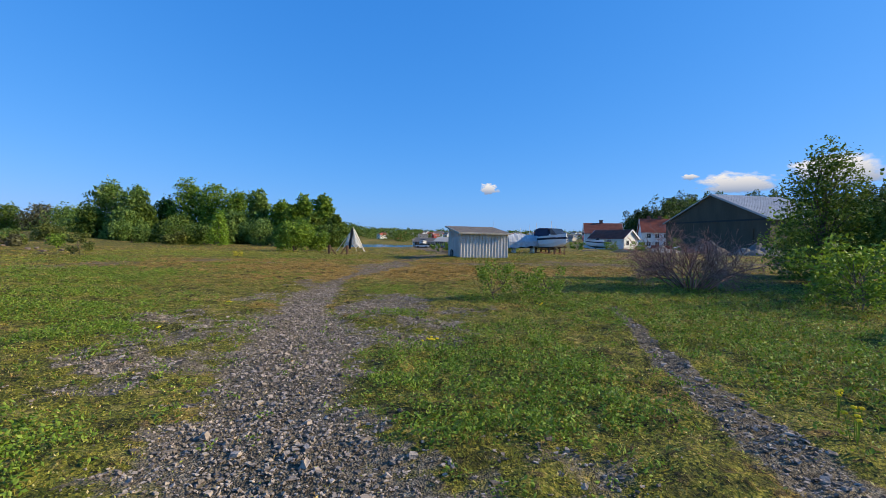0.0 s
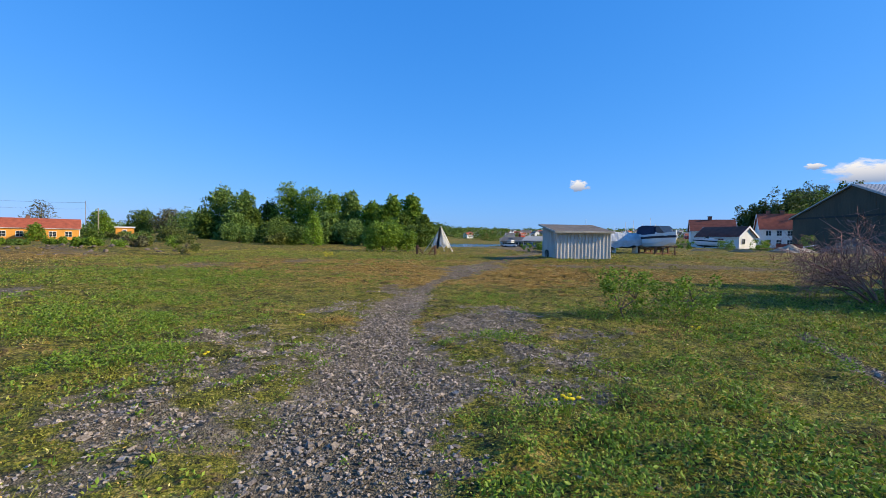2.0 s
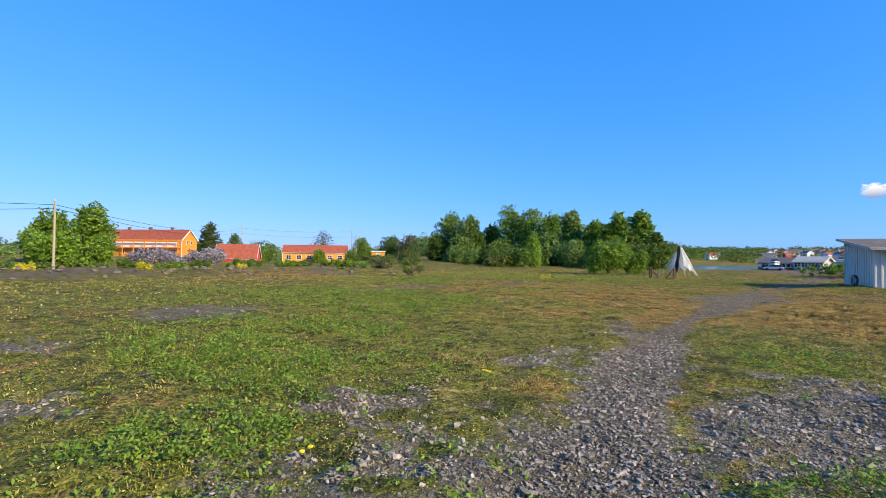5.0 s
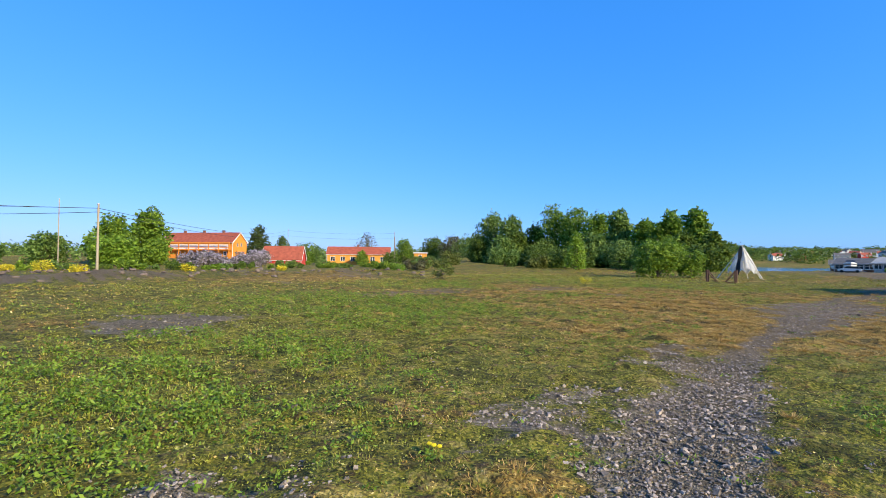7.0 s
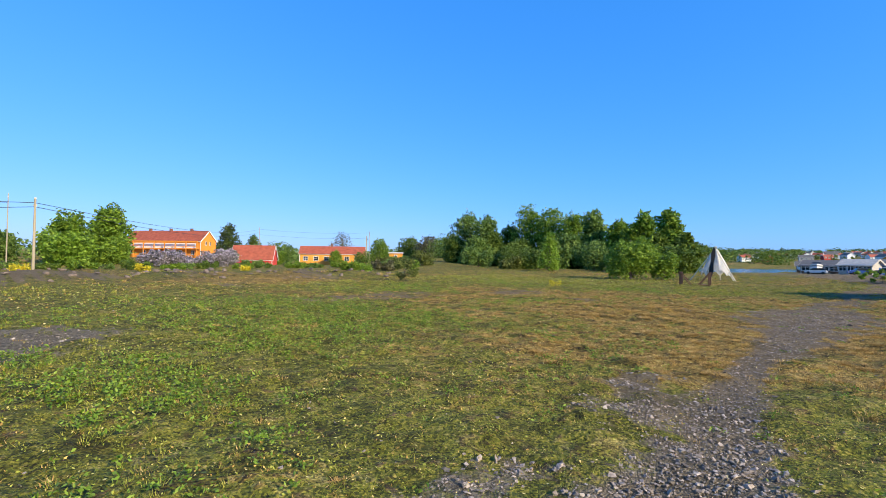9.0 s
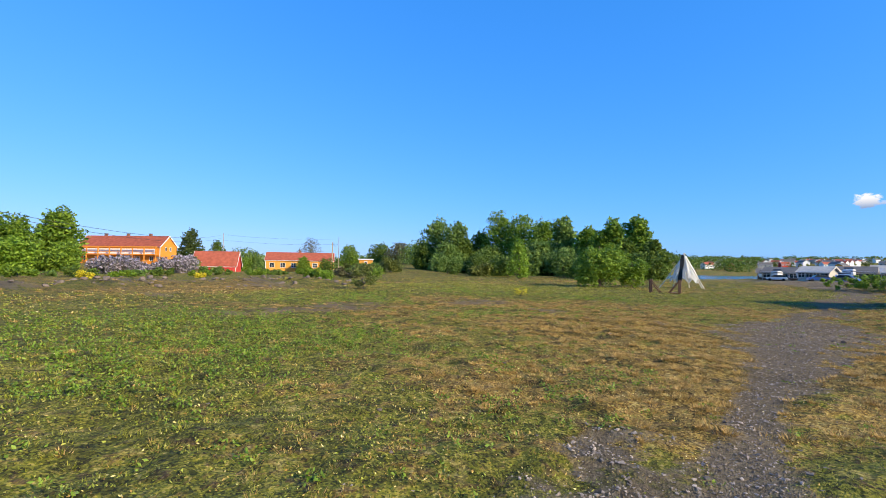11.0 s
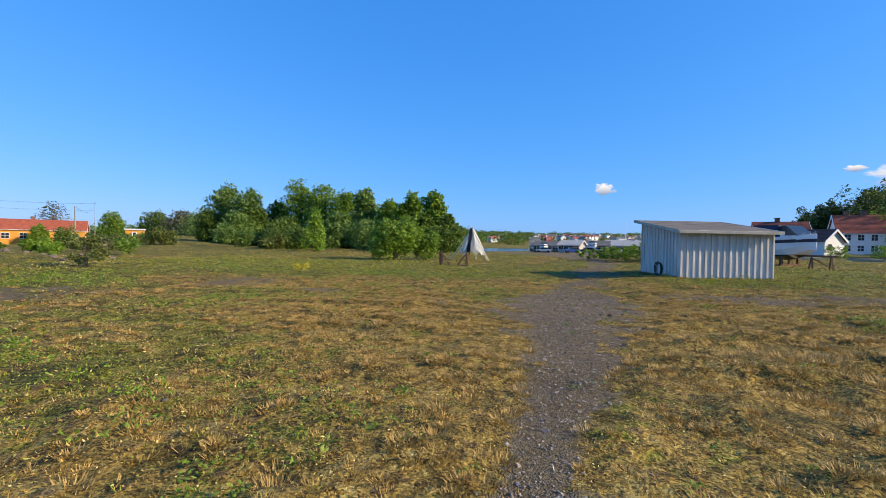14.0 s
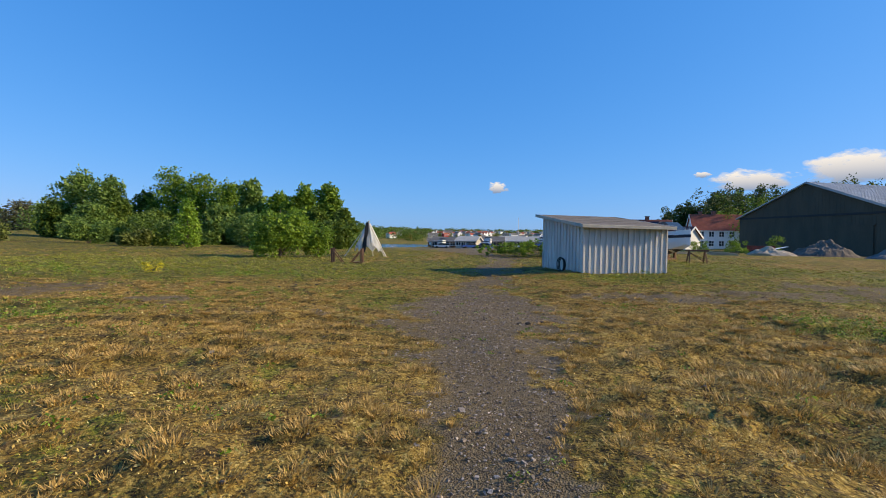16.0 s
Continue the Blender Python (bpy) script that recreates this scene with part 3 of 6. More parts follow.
def boxes(*specs, bevel=0.0):
    """One bmesh of boxes: each (x0, y0, z0, x1, y1, z1)."""
    bm = bmesh.new()
    for x0, y0, z0, x1, y1, z1 in specs:
        bmesh.ops.create_cube(bm, size=1, matrix=Matrix.LocRotScale(((x0 + x1) / 2, (y0 + y1) / 2, (z0 + z1) / 2), None, (x1 - x0, y1 - y0, z1 - z0)))
    if bevel:
        bmesh.ops.bevel(bm, geom=bm.edges[:], offset=bevel, segments=1, affect="EDGES")
    return bm


def rod(bm, a, c, r0, r1=None, sides=8):
    """A tapered rod from a to c."""
    a, c = Vector(a), Vector(c)
    r1 = r0 if r1 is None else r1
    q = (c - a).to_track_quat("Z", "Y").to_matrix().to_4x4()
    bmesh.ops.create_cone(bm, cap_ends=True, segments=sides, radius1=r0, radius2=r1, depth=(c - a).length, matrix=Matrix.Translation((a + c) / 2) @ q)
    return bm


def beam(bm, a, c, w, h):
    """A square-cut timber from a to c."""
    a, c = Vector(a), Vector(c)
    q = (c - a).to_track_quat("Z", "Y").to_matrix().to_4x4()
    bmesh.ops.create_cube(bm, size=1, matrix=Matrix.Translation((a + c) / 2) @ q @ Matrix.Diagonal((w, h, (c - a).length, 1)))
    return bm


def prism(points, thick, axis="y"):
    """A flat outline in x and z, pushed thick metres along y."""
    bm = bmesh.new()
    v = [bm.verts.new((p[0], 0, p[1])) for p in points]
    f = bm.faces.new(v)
    r = bmesh.ops.extrude_face_region(bm, geom=[f])
    bmesh.ops.translate(bm, verts=[e for e in r["geom"] if isinstance(e, bmesh.types.BMVert)], vec=(0, thick, 0))
    bmesh.ops.recalc_face_normals(bm, faces=bm.faces[:])
    return bm


# ---- plants ----
def leaf_cards(rng, centres, size, spread=0.5, droop=0.0):
    """Folded leaf sprays of four corners at the centres, turned at random."""
    n = len(centres)
    up = rng.normal(size=(n, 3))
    up[:, 2] = np.abs(up[:, 2]) + 0.4
    up /= np.linalg.norm(up, axis=1)[:, None]
    a = np.cross(up, rng.normal(size=(n, 3)))
    a /= np.linalg.norm(a, axis=1)[:, None] + 1e-9
    a[:, 2] -= droop
    b = np.cross(up, a)
    s = size * rng.uniform(0.55, 1.35, (n, 1))
    p = np.stack([centres - a * s, centres + b * s * spread, centres + a * s + up * s * 0.25, centres - b * s * spread], 1)
    return p.reshape(-1, 3), np.arange(4 * n).reshape(n, 4)


def crown_points(rng, lumps, count, hollow=0.55):
    """Points in the outer shells of a heap of lumps (x, y, z, radius, flat)."""
    vol = np.array([q[3] ** 2 for q in lumps])
    pick = rng.choice(len(lumps), count, p=vol / vol.sum())
    d = rng.normal(size=(count, 3))
    d /= np.linalg.norm(d, axis=1)[:, None]
    wob = 1 + 0.28 * np.sin(5.1 * d[:, 0] + pick * 1.7) * np.sin(4.3 * d[:, 1] + pick * 2.3) + 0.2 * np.sin(9 * d[:, 2] + pick)
    rad = (hollow + (1 - hollow) * rng.random(count) ** 0.6) * wob
    lp = np.array(lumps)[pick]
    p = lp[:, :3] + d * (rad * lp[:, 3])[:, None] * np.stack([np.ones(count), np.ones(count), lp[:, 4]], 1)
    return p


def limbs(rng, height_m, trunk_r, lumps, base_z=0.0, lean=0.0):
    bm = bmesh.new()
    knots = [Vector((lean * k * k * 0.5 + rng.normal() * 0.06 * k, rng.normal() * 0.06 * k, base_z + height_m * 0.8 * k / 4)) for k in range(5)]
    for k in range(4):
        rod(bm, knots[k], knots[k + 1], trunk_r * (1 - 0.2 * k), trunk_r * (1 - 0.2 * (k + 1)), 7)
    for q in lumps:
        t = min(3, max(0, int(4 * q[2] / height_m * 0.7)))
        s = knots[t]
        e = Vector(q[:3])
        mid = (s + e) / 2 + Vector((0, 0, 0.15 * (e - s).length))
        rod(bm, s, mid, trunk_r * 0.4, trunk_r * 0.25, 5)
        rod(bm, mid, e, trunk_r * 0.25, trunk_r * 0.06, 5)
    return bm


def tree(x, y, tall, wide, mat, label, seed, leaves=5000, leaf=0.16, bark="bark", form="round", skirt=0.12, name="tree", category="tree", group="", droop=0.0, z=None):
    rng = np.random.default_rng(seed)
    ob = thing(name, x, y, label, category, group, turn=float(rng.uniform(0, 360)), z=z)
    lumps = []
    n = int(rng.integers(19, 26)) if form not in ("bush", "open") else int(rng.integers(7, 11)) * (2 if form == "open" else 1)
    for k in range(n):
        f = (k + 0.5) / n
        if form == "round":
            zc = tall * (skirt + (0.88 - skirt) * f)
            reach = wide * 0.42 * (1 - 0.72 * f * f)
            rad = wide * 0.215 * (1 - 0.2 * f)
        elif form == "cone":
            zc = tall * (skirt + (0.93 - skirt) * f)
            reach = wide * 0.36 * (1 - 0.8 * f)
            rad = wide * (0.32 - 0.16 * f)
        elif form == "open":
            zc = tall * rng.uniform(0.2, 0.95)
            reach = wide * 0.48
            rad = min(wide, tall) * 0.17
        else:
            zc = tall * rng.uniform(0.25, 0.72)
            reach = wide * 0.34
            rad = min(wide, tall * 1.4) * 0.26
        a = k * 2.4 + rng.uniform(-0.5, 0.5)
        reach *= rng.uniform(0.5, 1.05)
        lumps.append((reach * math.cos(a), reach * math.sin(a), zc, rad * rng.uniform(0.75, 1.25), rng.uniform(0.8, 1.15)))
    if form not in ("bush", "open"):
        lumps.append((rng.normal() * 0.05 * wide, rng.normal() * 0.05 * wide, tall - wide * 0.12, wide * 0.16, 1.1))
    part("trunk", limbs(rng, tall, 0.009 + 0.008 * tall if form == "open" else 0.02 + 0.018 * tall, lumps), bark, ob)
    pts = crown_points(rng, lumps, leaves)
    pts[:, 2] = np.maximum(pts[:, 2], 0.05)
    v, f = leaf_cards(rng, pts, leaf, 0.55, droop)
    part_mesh("crown", mesh_of("crown", v, f, mat), ob)
    return ob


def bare_shrub(x, y, tall, wide, seed, label):
    """Leafless thicket of forking grey-brown twigs."""
    rng = np.random.default_rng(seed)
    ob = thing("bare_shrub", x, y, label, "shrub")
    bm = bmesh.new()

    def grow(p, way, length, r, depth):
        q = p + way * length
        rod(bm, p, q, r, r * 0.72, 4 if depth < 3 else 3)
        if depth == 5:
            return
        for j in range(3 if depth in (0, 2, 3) else 2):
            turn = Vector(rng.normal(size=3)) * (0.55 + 0.1 * depth)
            nxt = (way + turn + Vector((0, 0, 0.16 - 0.09 * depth))).normalized()
            grow(q, nxt, length * float(rng.uniform(0.6, 0.95)), r * 0.68, depth + 1)

    for k in range(26):
        a = k * 2.4
        foot = Vector((math.cos(a), math.sin(a), 0)) * float(rng.uniform(0.05, 0.5))
        way = Vector((math.cos(a) * wide * 0.1, math.sin(a) * wide * 0.1, float(rng.uniform(0.5, 1.0)))).normalized()
        grow(foot - Vector((0, 0, 0.05)), way, tall * float(rng.uniform(0.26, 0.36)), 0.03, 0)
    part("twig_crown", bm, "twig", ob)
    return ob


# ---- buildings ----
def shed():
    w, dp, front, back = 4.15, 4.0, 2.08, 2.62
    ob = thing("shed", 0.48, 40.35, "light grey board-and-batten hut with a lean-to felt roof", "shed", turn=15.4, z=float(height(1.5, 41.5)) - 0.04)
    wall = prism([(0, 0), (0, front), (dp, back), (dp, 0)], w)
    bmesh.ops.transform(wall, matrix=Matrix(((0, 1, 0, 0), (1, 0, 0, 0), (0, 0, 1, 0), (0, 0, 0, 1))), verts=wall.verts)
    bmesh.ops.reverse_faces(wall, faces=wall.faces[:])
    part("wall", wall, "grey_paint", ob)
    k = 0.02
    while k < w + 0.01:
        part("batten", boxes((k - 0.035, -0.045, 0.04, k + 0.035, -0.002, front - 0.02), bevel=0.006), "grey_paint", ob)
        k += 0.275
    k = 0.02
    while k < dp + 0.01:
        part("batten", boxes((-0.045, k - 0.035, 0.04, -0.002, k + 0.035, front + (back - front) * k / dp - 0.03), bevel=0.006), "grey_paint", ob)
        k += 0.3
    slope = math.atan2(back - front, dp)
    tilt = Matrix.Translation((0, 0, front)) @ Matrix.Rotation(slope, 4, "X")
    part("roof", boxes((-0.28, -0.42, 0.0, w + 0.12, dp / math.cos(slope) + 0.35, 0.1), bevel=0.012), "roof_felt", ob, at=tilt)
    part("fascia", boxes((-0.3, -0.46, -0.03, w + 0.14, -0.425, 0.1), bevel=0.006), "trim_grey", ob, at=tilt)
    part("verge_board", boxes((-0.32, -0.45, -0.03, -0.285, dp + 0.36, 0.115), bevel=0.006), "trim_grey", ob, at=tilt)
    part("verge_board", boxes((w + 0.125, -0.45, -0.03, w + 0.16, dp + 0.36, 0.115), bevel=0.006), "trim_grey", ob, at=tilt)
    for j in range(1, 5):
        yy = -0.42 + j * 0.95
        part("felt_seam", boxes((-0.28, yy, 0.1, w + 0.12, yy + 0.05, 0.108)), "roof_felt", ob, at=tilt)
    # a coil of dark hose leaning on the shaded side
    hose = thing("hose_coil", -0.3, 41.2, "dark coiled hose leaning against the grey hut", "hose", turn=15.4, z=float(height(-0.3, 41.2)))
    bm = bmesh.new()
    for ring in range(3):
        for s in range(20):
            a0, a1 = s / 20 * 2 * math.pi, (s + 1) / 20 * 2 * math.pi
            r = 0.33 - 0.02 * ring
            rod(bm, (0.05 * ring, r * math.cos(a0), 0.34 + r * math.sin(a0)), (0.05 * ring, r * math.cos(a1), 0.34 + r * math.sin(a1)), 0.02, sides=5)
    part("coil", bm, "rubber", hose)


def tipi():
    x, y = -13.05, 60.5
    ob = thing("tipi", x, y, "pale canvas tipi on wooden poles with a gaping front", "tent", turn=-4)
    rng = np.random.default_rng(5)
    r, apex, peak = 1.14, Vector((0, 0, 3.0)), 3.0
    # the canvas hangs from the poles and stops short of the ground
    bm = bmesh.new()
    n, rows = 40, 10
    grid = []
    for i in range(n + 1):
        a = math.radians(-90 + 28) + (2 * math.pi - math.radians(50)) * i / n
        col = []
        for j in range(rows + 1):
            f = j / rows
            sag = 1 - 0.09 * math.sin(i * 2.5) * math.sin(math.pi * f) - 0.06 * abs(math.sin(i * 0.785))
            rr = r * (1 - f) * sag + 0.06
            zz = 0.7 + 0.25 * math.sin(i * 0.9) + (peak - 0.8) * f
            col.append(bm.verts.new((rr * math.cos(a), rr * math.sin(a), min(zz, peak - 0.1 + 0.05 * f))))
        grid.append(col)
    for i in range(n):
        for j in range(rows):
            bm.faces.new((grid[i][j], grid[i + 1][j], grid[i + 1][j + 1], grid[i][j + 1]))
    bmesh.ops.solidify(bm, geom=bm.faces[:], thickness=0.015)
    part("canvas", bm, "canvas", ob, smooth_shade=True)
    for a, reach in ((-14, 1.95), (-166, 1.95), (40, 1.6), (140, 1.6), (90, 1.65)):
        bm = bmesh.new()
        a = math.radians(a)
        foot = Vector((reach * math.cos(a), reach * math.sin(a) - 0.4 * (reach > 1.9), -0.05))
        rod(bm, foot, apex + (apex - foot) * 0.05, 0.045, 0.03)
        part("pole", bm, "pale_wood", ob)
    # added black sheet that stands in for the shade inside the opening
    bm = bmesh.new()
    gap_outline = [(-0.12, -0.1, 3.05), (0.1, -0.14, 2.98), (0.2, -0.4, 2.2), (0.12, -0.7, 1.6), (0.2, -0.95, 1.0), (0.1, -1.1, 0.4), (-0.2, -1.05, 0.45), (-0.28, -0.85, 1.1), (-0.16, -0.6, 1.8), (-0.22, -0.35, 2.5)]
    f = bm.faces.new([bm.verts.new((0.85 * px - 0.06, py, pz)) for px, py, pz in gap_outline])
    e = bmesh.ops.extrude_face_region(bm, geom=[f])
    bmesh.ops.translate(bm, verts=[q for q in e["geom"] if isinstance(q, bmesh.types.BMVert)], vec=(0, 0.04, 0))
    bmesh.ops.triangulate(bm, faces=bm.faces[:])
    bmesh.ops.recalc_face_normals(bm, faces=bm.faces[:])
    part("opening_dark", bm, "opening_black", ob, "black sheet standing in for the shade inside the opening")


def rack():
    ob = thing("wooden_rack", -12.0, 49.4, "low brown wooden trestle rack on the grass", "rack", turn=4)
    for sx in (-1.0, 0.85):
        for sy in (-0.3, 0.3):
            part("post", boxes((sx - 0.06, sy - 0.06, -0.05, sx + 0.06, sy + 0.06, 0.95), bevel=0.008), "old_wood", ob)
    for sy in (-0.3, 0.3):
        bm = bmesh.new()
        beam(bm, (-0.95, sy - 0.08, 0.85), (-0.35, sy - 0.08, 0.05), 0.07, 0.05)
        part("brace", bm, "old_wood", ob)
        bm = bmesh.new()
        beam(bm, (0.8, sy - 0.08, 0.85), (0.2, sy - 0.08, 0.05), 0.07, 0.05)
        part("brace", bm, "old_wood", ob)
    part("plank", boxes((0.3, -0.35, 0.03, 0.8, 0.35, 0.09), bevel=0.01), "old_wood", ob)


def sawhorse():
    ob = thing("sawhorse", 11.4, 52.8, "weathered wooden sawhorse standing on the grass", "sawhorse", turn=-8)
    part("top", boxes((-0.75, -0.08, 0.82, 0.75, 0.08, 0.94), bevel=0.01), "old_wood", ob)
    for sx in (-0.5, 0.5):
        for sy in (-1, 1):
            bm = bmesh.new()
            beam(bm, (sx, sy * 0.04, 0.85), (sx * 1.1, sy * 0.38, -0.03), 0.08, 0.05)
            part("leg", bm, "old_wood", ob)
    for sy in (-1, 1):
        bm = bmesh.new()
        beam(bm, (-0.5, sy * 0.1, 0.75), (0.52, sy * 0.3, 0.15), 0.06, 0.03)
        part("brace", bm, "old_wood", ob)


def window(parent, x, z, w, h, y=-0.003, mat="white_paint"):
    """A two-by-two light window: one frame mesh, pushed out from the wall, with its pane behind."""
    bm = bmesh.new()
    xs = (x - w / 2 - 0.12, x - w / 2, x - 0.04, x + 0.04, x + w / 2, x + w / 2 + 0.12)
    zs = (z - 0.12, z, z + h / 2 - 0.03, z + h / 2 + 0.03, z + h, z + h + 0.12)
    v = [[bm.verts.new((a, y, c)) for c in zs] for a in xs]
    for i in range(5):
        for k in range(5):
            if not (i in (1, 3) and k in (1, 3)):
                bm.faces.new((v[i][k], v[i + 1][k], v[i + 1][k + 1], v[i][k + 1]))
    e = bmesh.ops.extrude_face_region(bm, geom=bm.faces[:])
    bmesh.ops.translate(bm, verts=[q for q in e["geom"] if isinstance(q, bmesh.types.BMVert)], vec=(0, -0.08, 0))
    bmesh.ops.recalc_face_normals(bm, faces=bm.faces[:])
    fr = part("window", bm, mat, parent)
    part("pane", boxes((x - w / 2, y - 0.03, z, x + w / 2, y - 0.005, z + h)), "glass", fr)


def gable_house(name, x, y, turn, length, depth, eaves, ridge, wall, roof, label, category="house", z=None, over=0.45, chimneys=(), windows=(), trim="white_paint", end_windows=(), courses=True):
    """A house whose long wall runs along its own x, seen from its -y side."""
    ob = thing(name, x, y, label, category, turn=turn, z=z)
    prof = [(0, -1.5), (0, eaves), (depth / 2, ridge), (depth, eaves), (depth, -1.5)]
    bm = prism(prof, length)
    bmesh.ops.transform(bm, matrix=Matrix(((0, 1, 0, 0), (1, 0, 0, 0), (0, 0, 1, 0), (0, 0, 0, 1))), verts=bm.verts)
    bmesh.ops.reverse_faces(bm, faces=bm.faces[:])
    part("wall", bm, wall, ob)
    pitch = math.atan2(ridge - eaves, depth / 2)
    run = depth / 2 / math.cos(pitch)
    for s in (0, 1):
        at = Matrix.Translation((0, depth / 2, ridge)) @ Matrix.Rotation(math.pi * s, 4, "Z") @ Matrix.Rotation(pitch, 4, "X")
        x0, x1 = (-over, length + over) if s == 0 else (-length - over, over)
        roof_ob = part("roof", boxes((x0, -run - over, 0.01, x1, 0.06, 0.2)), roof, ob, at=at)
        rows = int((run + over) / 0.42) if courses and s == 0 else 0
        for k in range(rows):
            yy = -run - over + k * (run + over) / rows
            part("tile_course", boxes((x0 + 0.05, yy, 0.19, x1 - 0.05, yy + 0.12, 0.24)), roof, roof_ob)
        part("verge_board", boxes((x0 - 0.06, -run - over - 0.02, -0.18, x0 - 0.004, 0.03, 0.23)), trim, ob, at=at)
        part("verge_board", boxes((x1 + 0.004, -run - over - 0.02, -0.18, x1 + 0.06, 0.03, 0.23)), trim, ob, at=at)
        part("gutter", boxes((x0, -run - over - 0.12, -0.04, x1, -run - over - 0.004, 0.1)), trim, ob, at=at)
    for cx in chimneys:
        ch = part("chimney", boxes((cx - 0.5, depth / 2 - 0.4, ridge - 0.5, cx + 0.5, depth / 2 + 0.4, ridge + 1.0)), "chimney_brick", ob)
        part("chimney_cap", boxes((cx - 0.6, depth / 2 - 0.5, ridge + 1.0, cx + 0.6, depth / 2 + 0.5, ridge + 1.15)), "tile_grey", ch)
    for wx, wz, ww, wh in windows:
        window(ob, wx, wz, ww, wh)
    # corner boards
    for cx in (-0.03, length + 0.03):
        part("corner_board", boxes((cx - 0.1, -0.05, -1.4, cx + 0.1, 0.1, eaves - 0.02)), trim, ob)
    for wy, wz, ww, wh in end_windows:
        e = part("window", boxes((length + 0.003, wy - ww / 2 - 0.1, wz - 0.1, length + 0.07, wy + ww / 2 + 0.1, wz + wh + 0.1)), "white_paint", ob)
        part("pane", boxes((length + 0.06, wy - ww / 2, wz, length + 0.085, wy - 0.04, wz + wh), (length + 0.06, wy + 0.04, wz, length + 0.085, wy + ww / 2, wz + wh)), "glass", e)
    return ob


def barn():
    ob = thing("barn", 59.1, 90.8, "large dark boarded barn with a pale metal roof", "barn", turn=14.0, z=0.2)
    span, length, eaves, ridge = 28.6, 17.8, 6.9, 12.6
    prof = [(0, -1.0), (0, eaves), (span / 2, ridge), (span, eaves), (span, -1.0)]
    bm = prism(prof, length)
    bmesh.ops.transform(bm, matrix=Matrix(((0, 1, 0, 0), (1, 0, 0, 0), (0, 0, 1, 0), (0, 0, 0, 1))), verts=bm.verts)
    bmesh.ops.reverse_faces(bm, faces=bm.faces[:])
    part("wall", bm, "barn_wall", ob)
    for k in range(48):
        yy = 0.3 + k * 0.6
        top = eaves + (ridge - eaves) * (1 - abs(yy - span / 2) / (span / 2))
        part("batten", boxes((-0.022, yy - 0.04, -0.3, -0.003, yy + 0.05, top - 0.15)), "barn_wall", ob)
    part("trim", boxes((-0.14, -0.1, eaves - 0.22, -0.055, span + 0.1, eaves + 0.12)), "barn_trim", ob)
    part("sliding_door", boxes((-0.16, 3.5, 0.0, -0.06, 9.0, 4.9), (-0.2, 3.3, 4.9, -0.06, 9.2, 5.1)), "barn_wall", ob)
    pitch = math.atan2(ridge - eaves, span / 2)
    run = span / 2 / math.cos(pitch)
    for s in (0, 1):
        at = Matrix.Translation((0, span / 2, ridge)) @ Matrix.Rotation(math.pi * s, 4, "Z") @ Matrix.Rotation(pitch, 4, "X")
        x0, x1 = (-0.5, length + 0.5) if s == 0 else (-length - 0.5, 0.5)
        r = part("roof", boxes((x0, -run - 0.6, 0.02, x1, 0.08, 0.24)), "barn_roof", ob, at=at)
        for k in range(24):
            xx = x0 + 0.4 + k * (x1 - x0 - 0.8) / 23
            part("rib", boxes((xx - 0.03, -run - 0.55, 0.23, xx + 0.03, -0.05, 0.29)), "barn_roof", r)
        part("verge", boxes((x0 - 0.08, -run - 0.6, -0.05, x0 - 0.004, 0.05, 0.3)), "barn_roof", ob, at=at)


def hull(length, beam_w, depth, keel=0.35, bow_rise=0.45, n=18):
    """A motor-boat hull with a sharp bow at +x, deck closed."""
    bm = bmesh.new()
    rings = []
    for i in range(n + 1):
        f = i / n
        half = beam_w / 2 * (1 - max(0, (f - 0.45) / 0.55) ** 2.2) ** 0.75 * (0.88 + 0.12 * min(1, f * 4))
        half = max(half, 0.02)
        sheer = depth + bow_rise * f ** 2
        low = keel * max(0, (f - 0.55) / 0.45) ** 2 * 2.2
        x = length * f + 0.35 * 0
        pts = [(0, low), (half * 0.72, low + 0.28), (half * 0.93, low + 0.34 + 0.25 * (sheer - low)), (half, sheer)]
        ring = [bm.verts.new((x, -p[0], min(p[1], sheer))) for p in reversed(pts)] + [bm.verts.new((x, p[0], min(p[1], sheer))) for p in pts[1:]]
        rings.append(ring)
    for i in range(n):
        for j in range(6):
            bm.faces.new((rings[i][j], rings[i][j + 1], rings[i + 1][j + 1], rings[i + 1][j]))
        bm.faces.new((rings[i][6], rings[i][0], rings[i + 1][0], rings[i + 1][6]))
    bm.faces.new(rings[0][::-1])
    bm.faces.new(rings[-1])
    bmesh.ops.recalc_face_normals(bm, faces=bm.faces[:])
    return bm


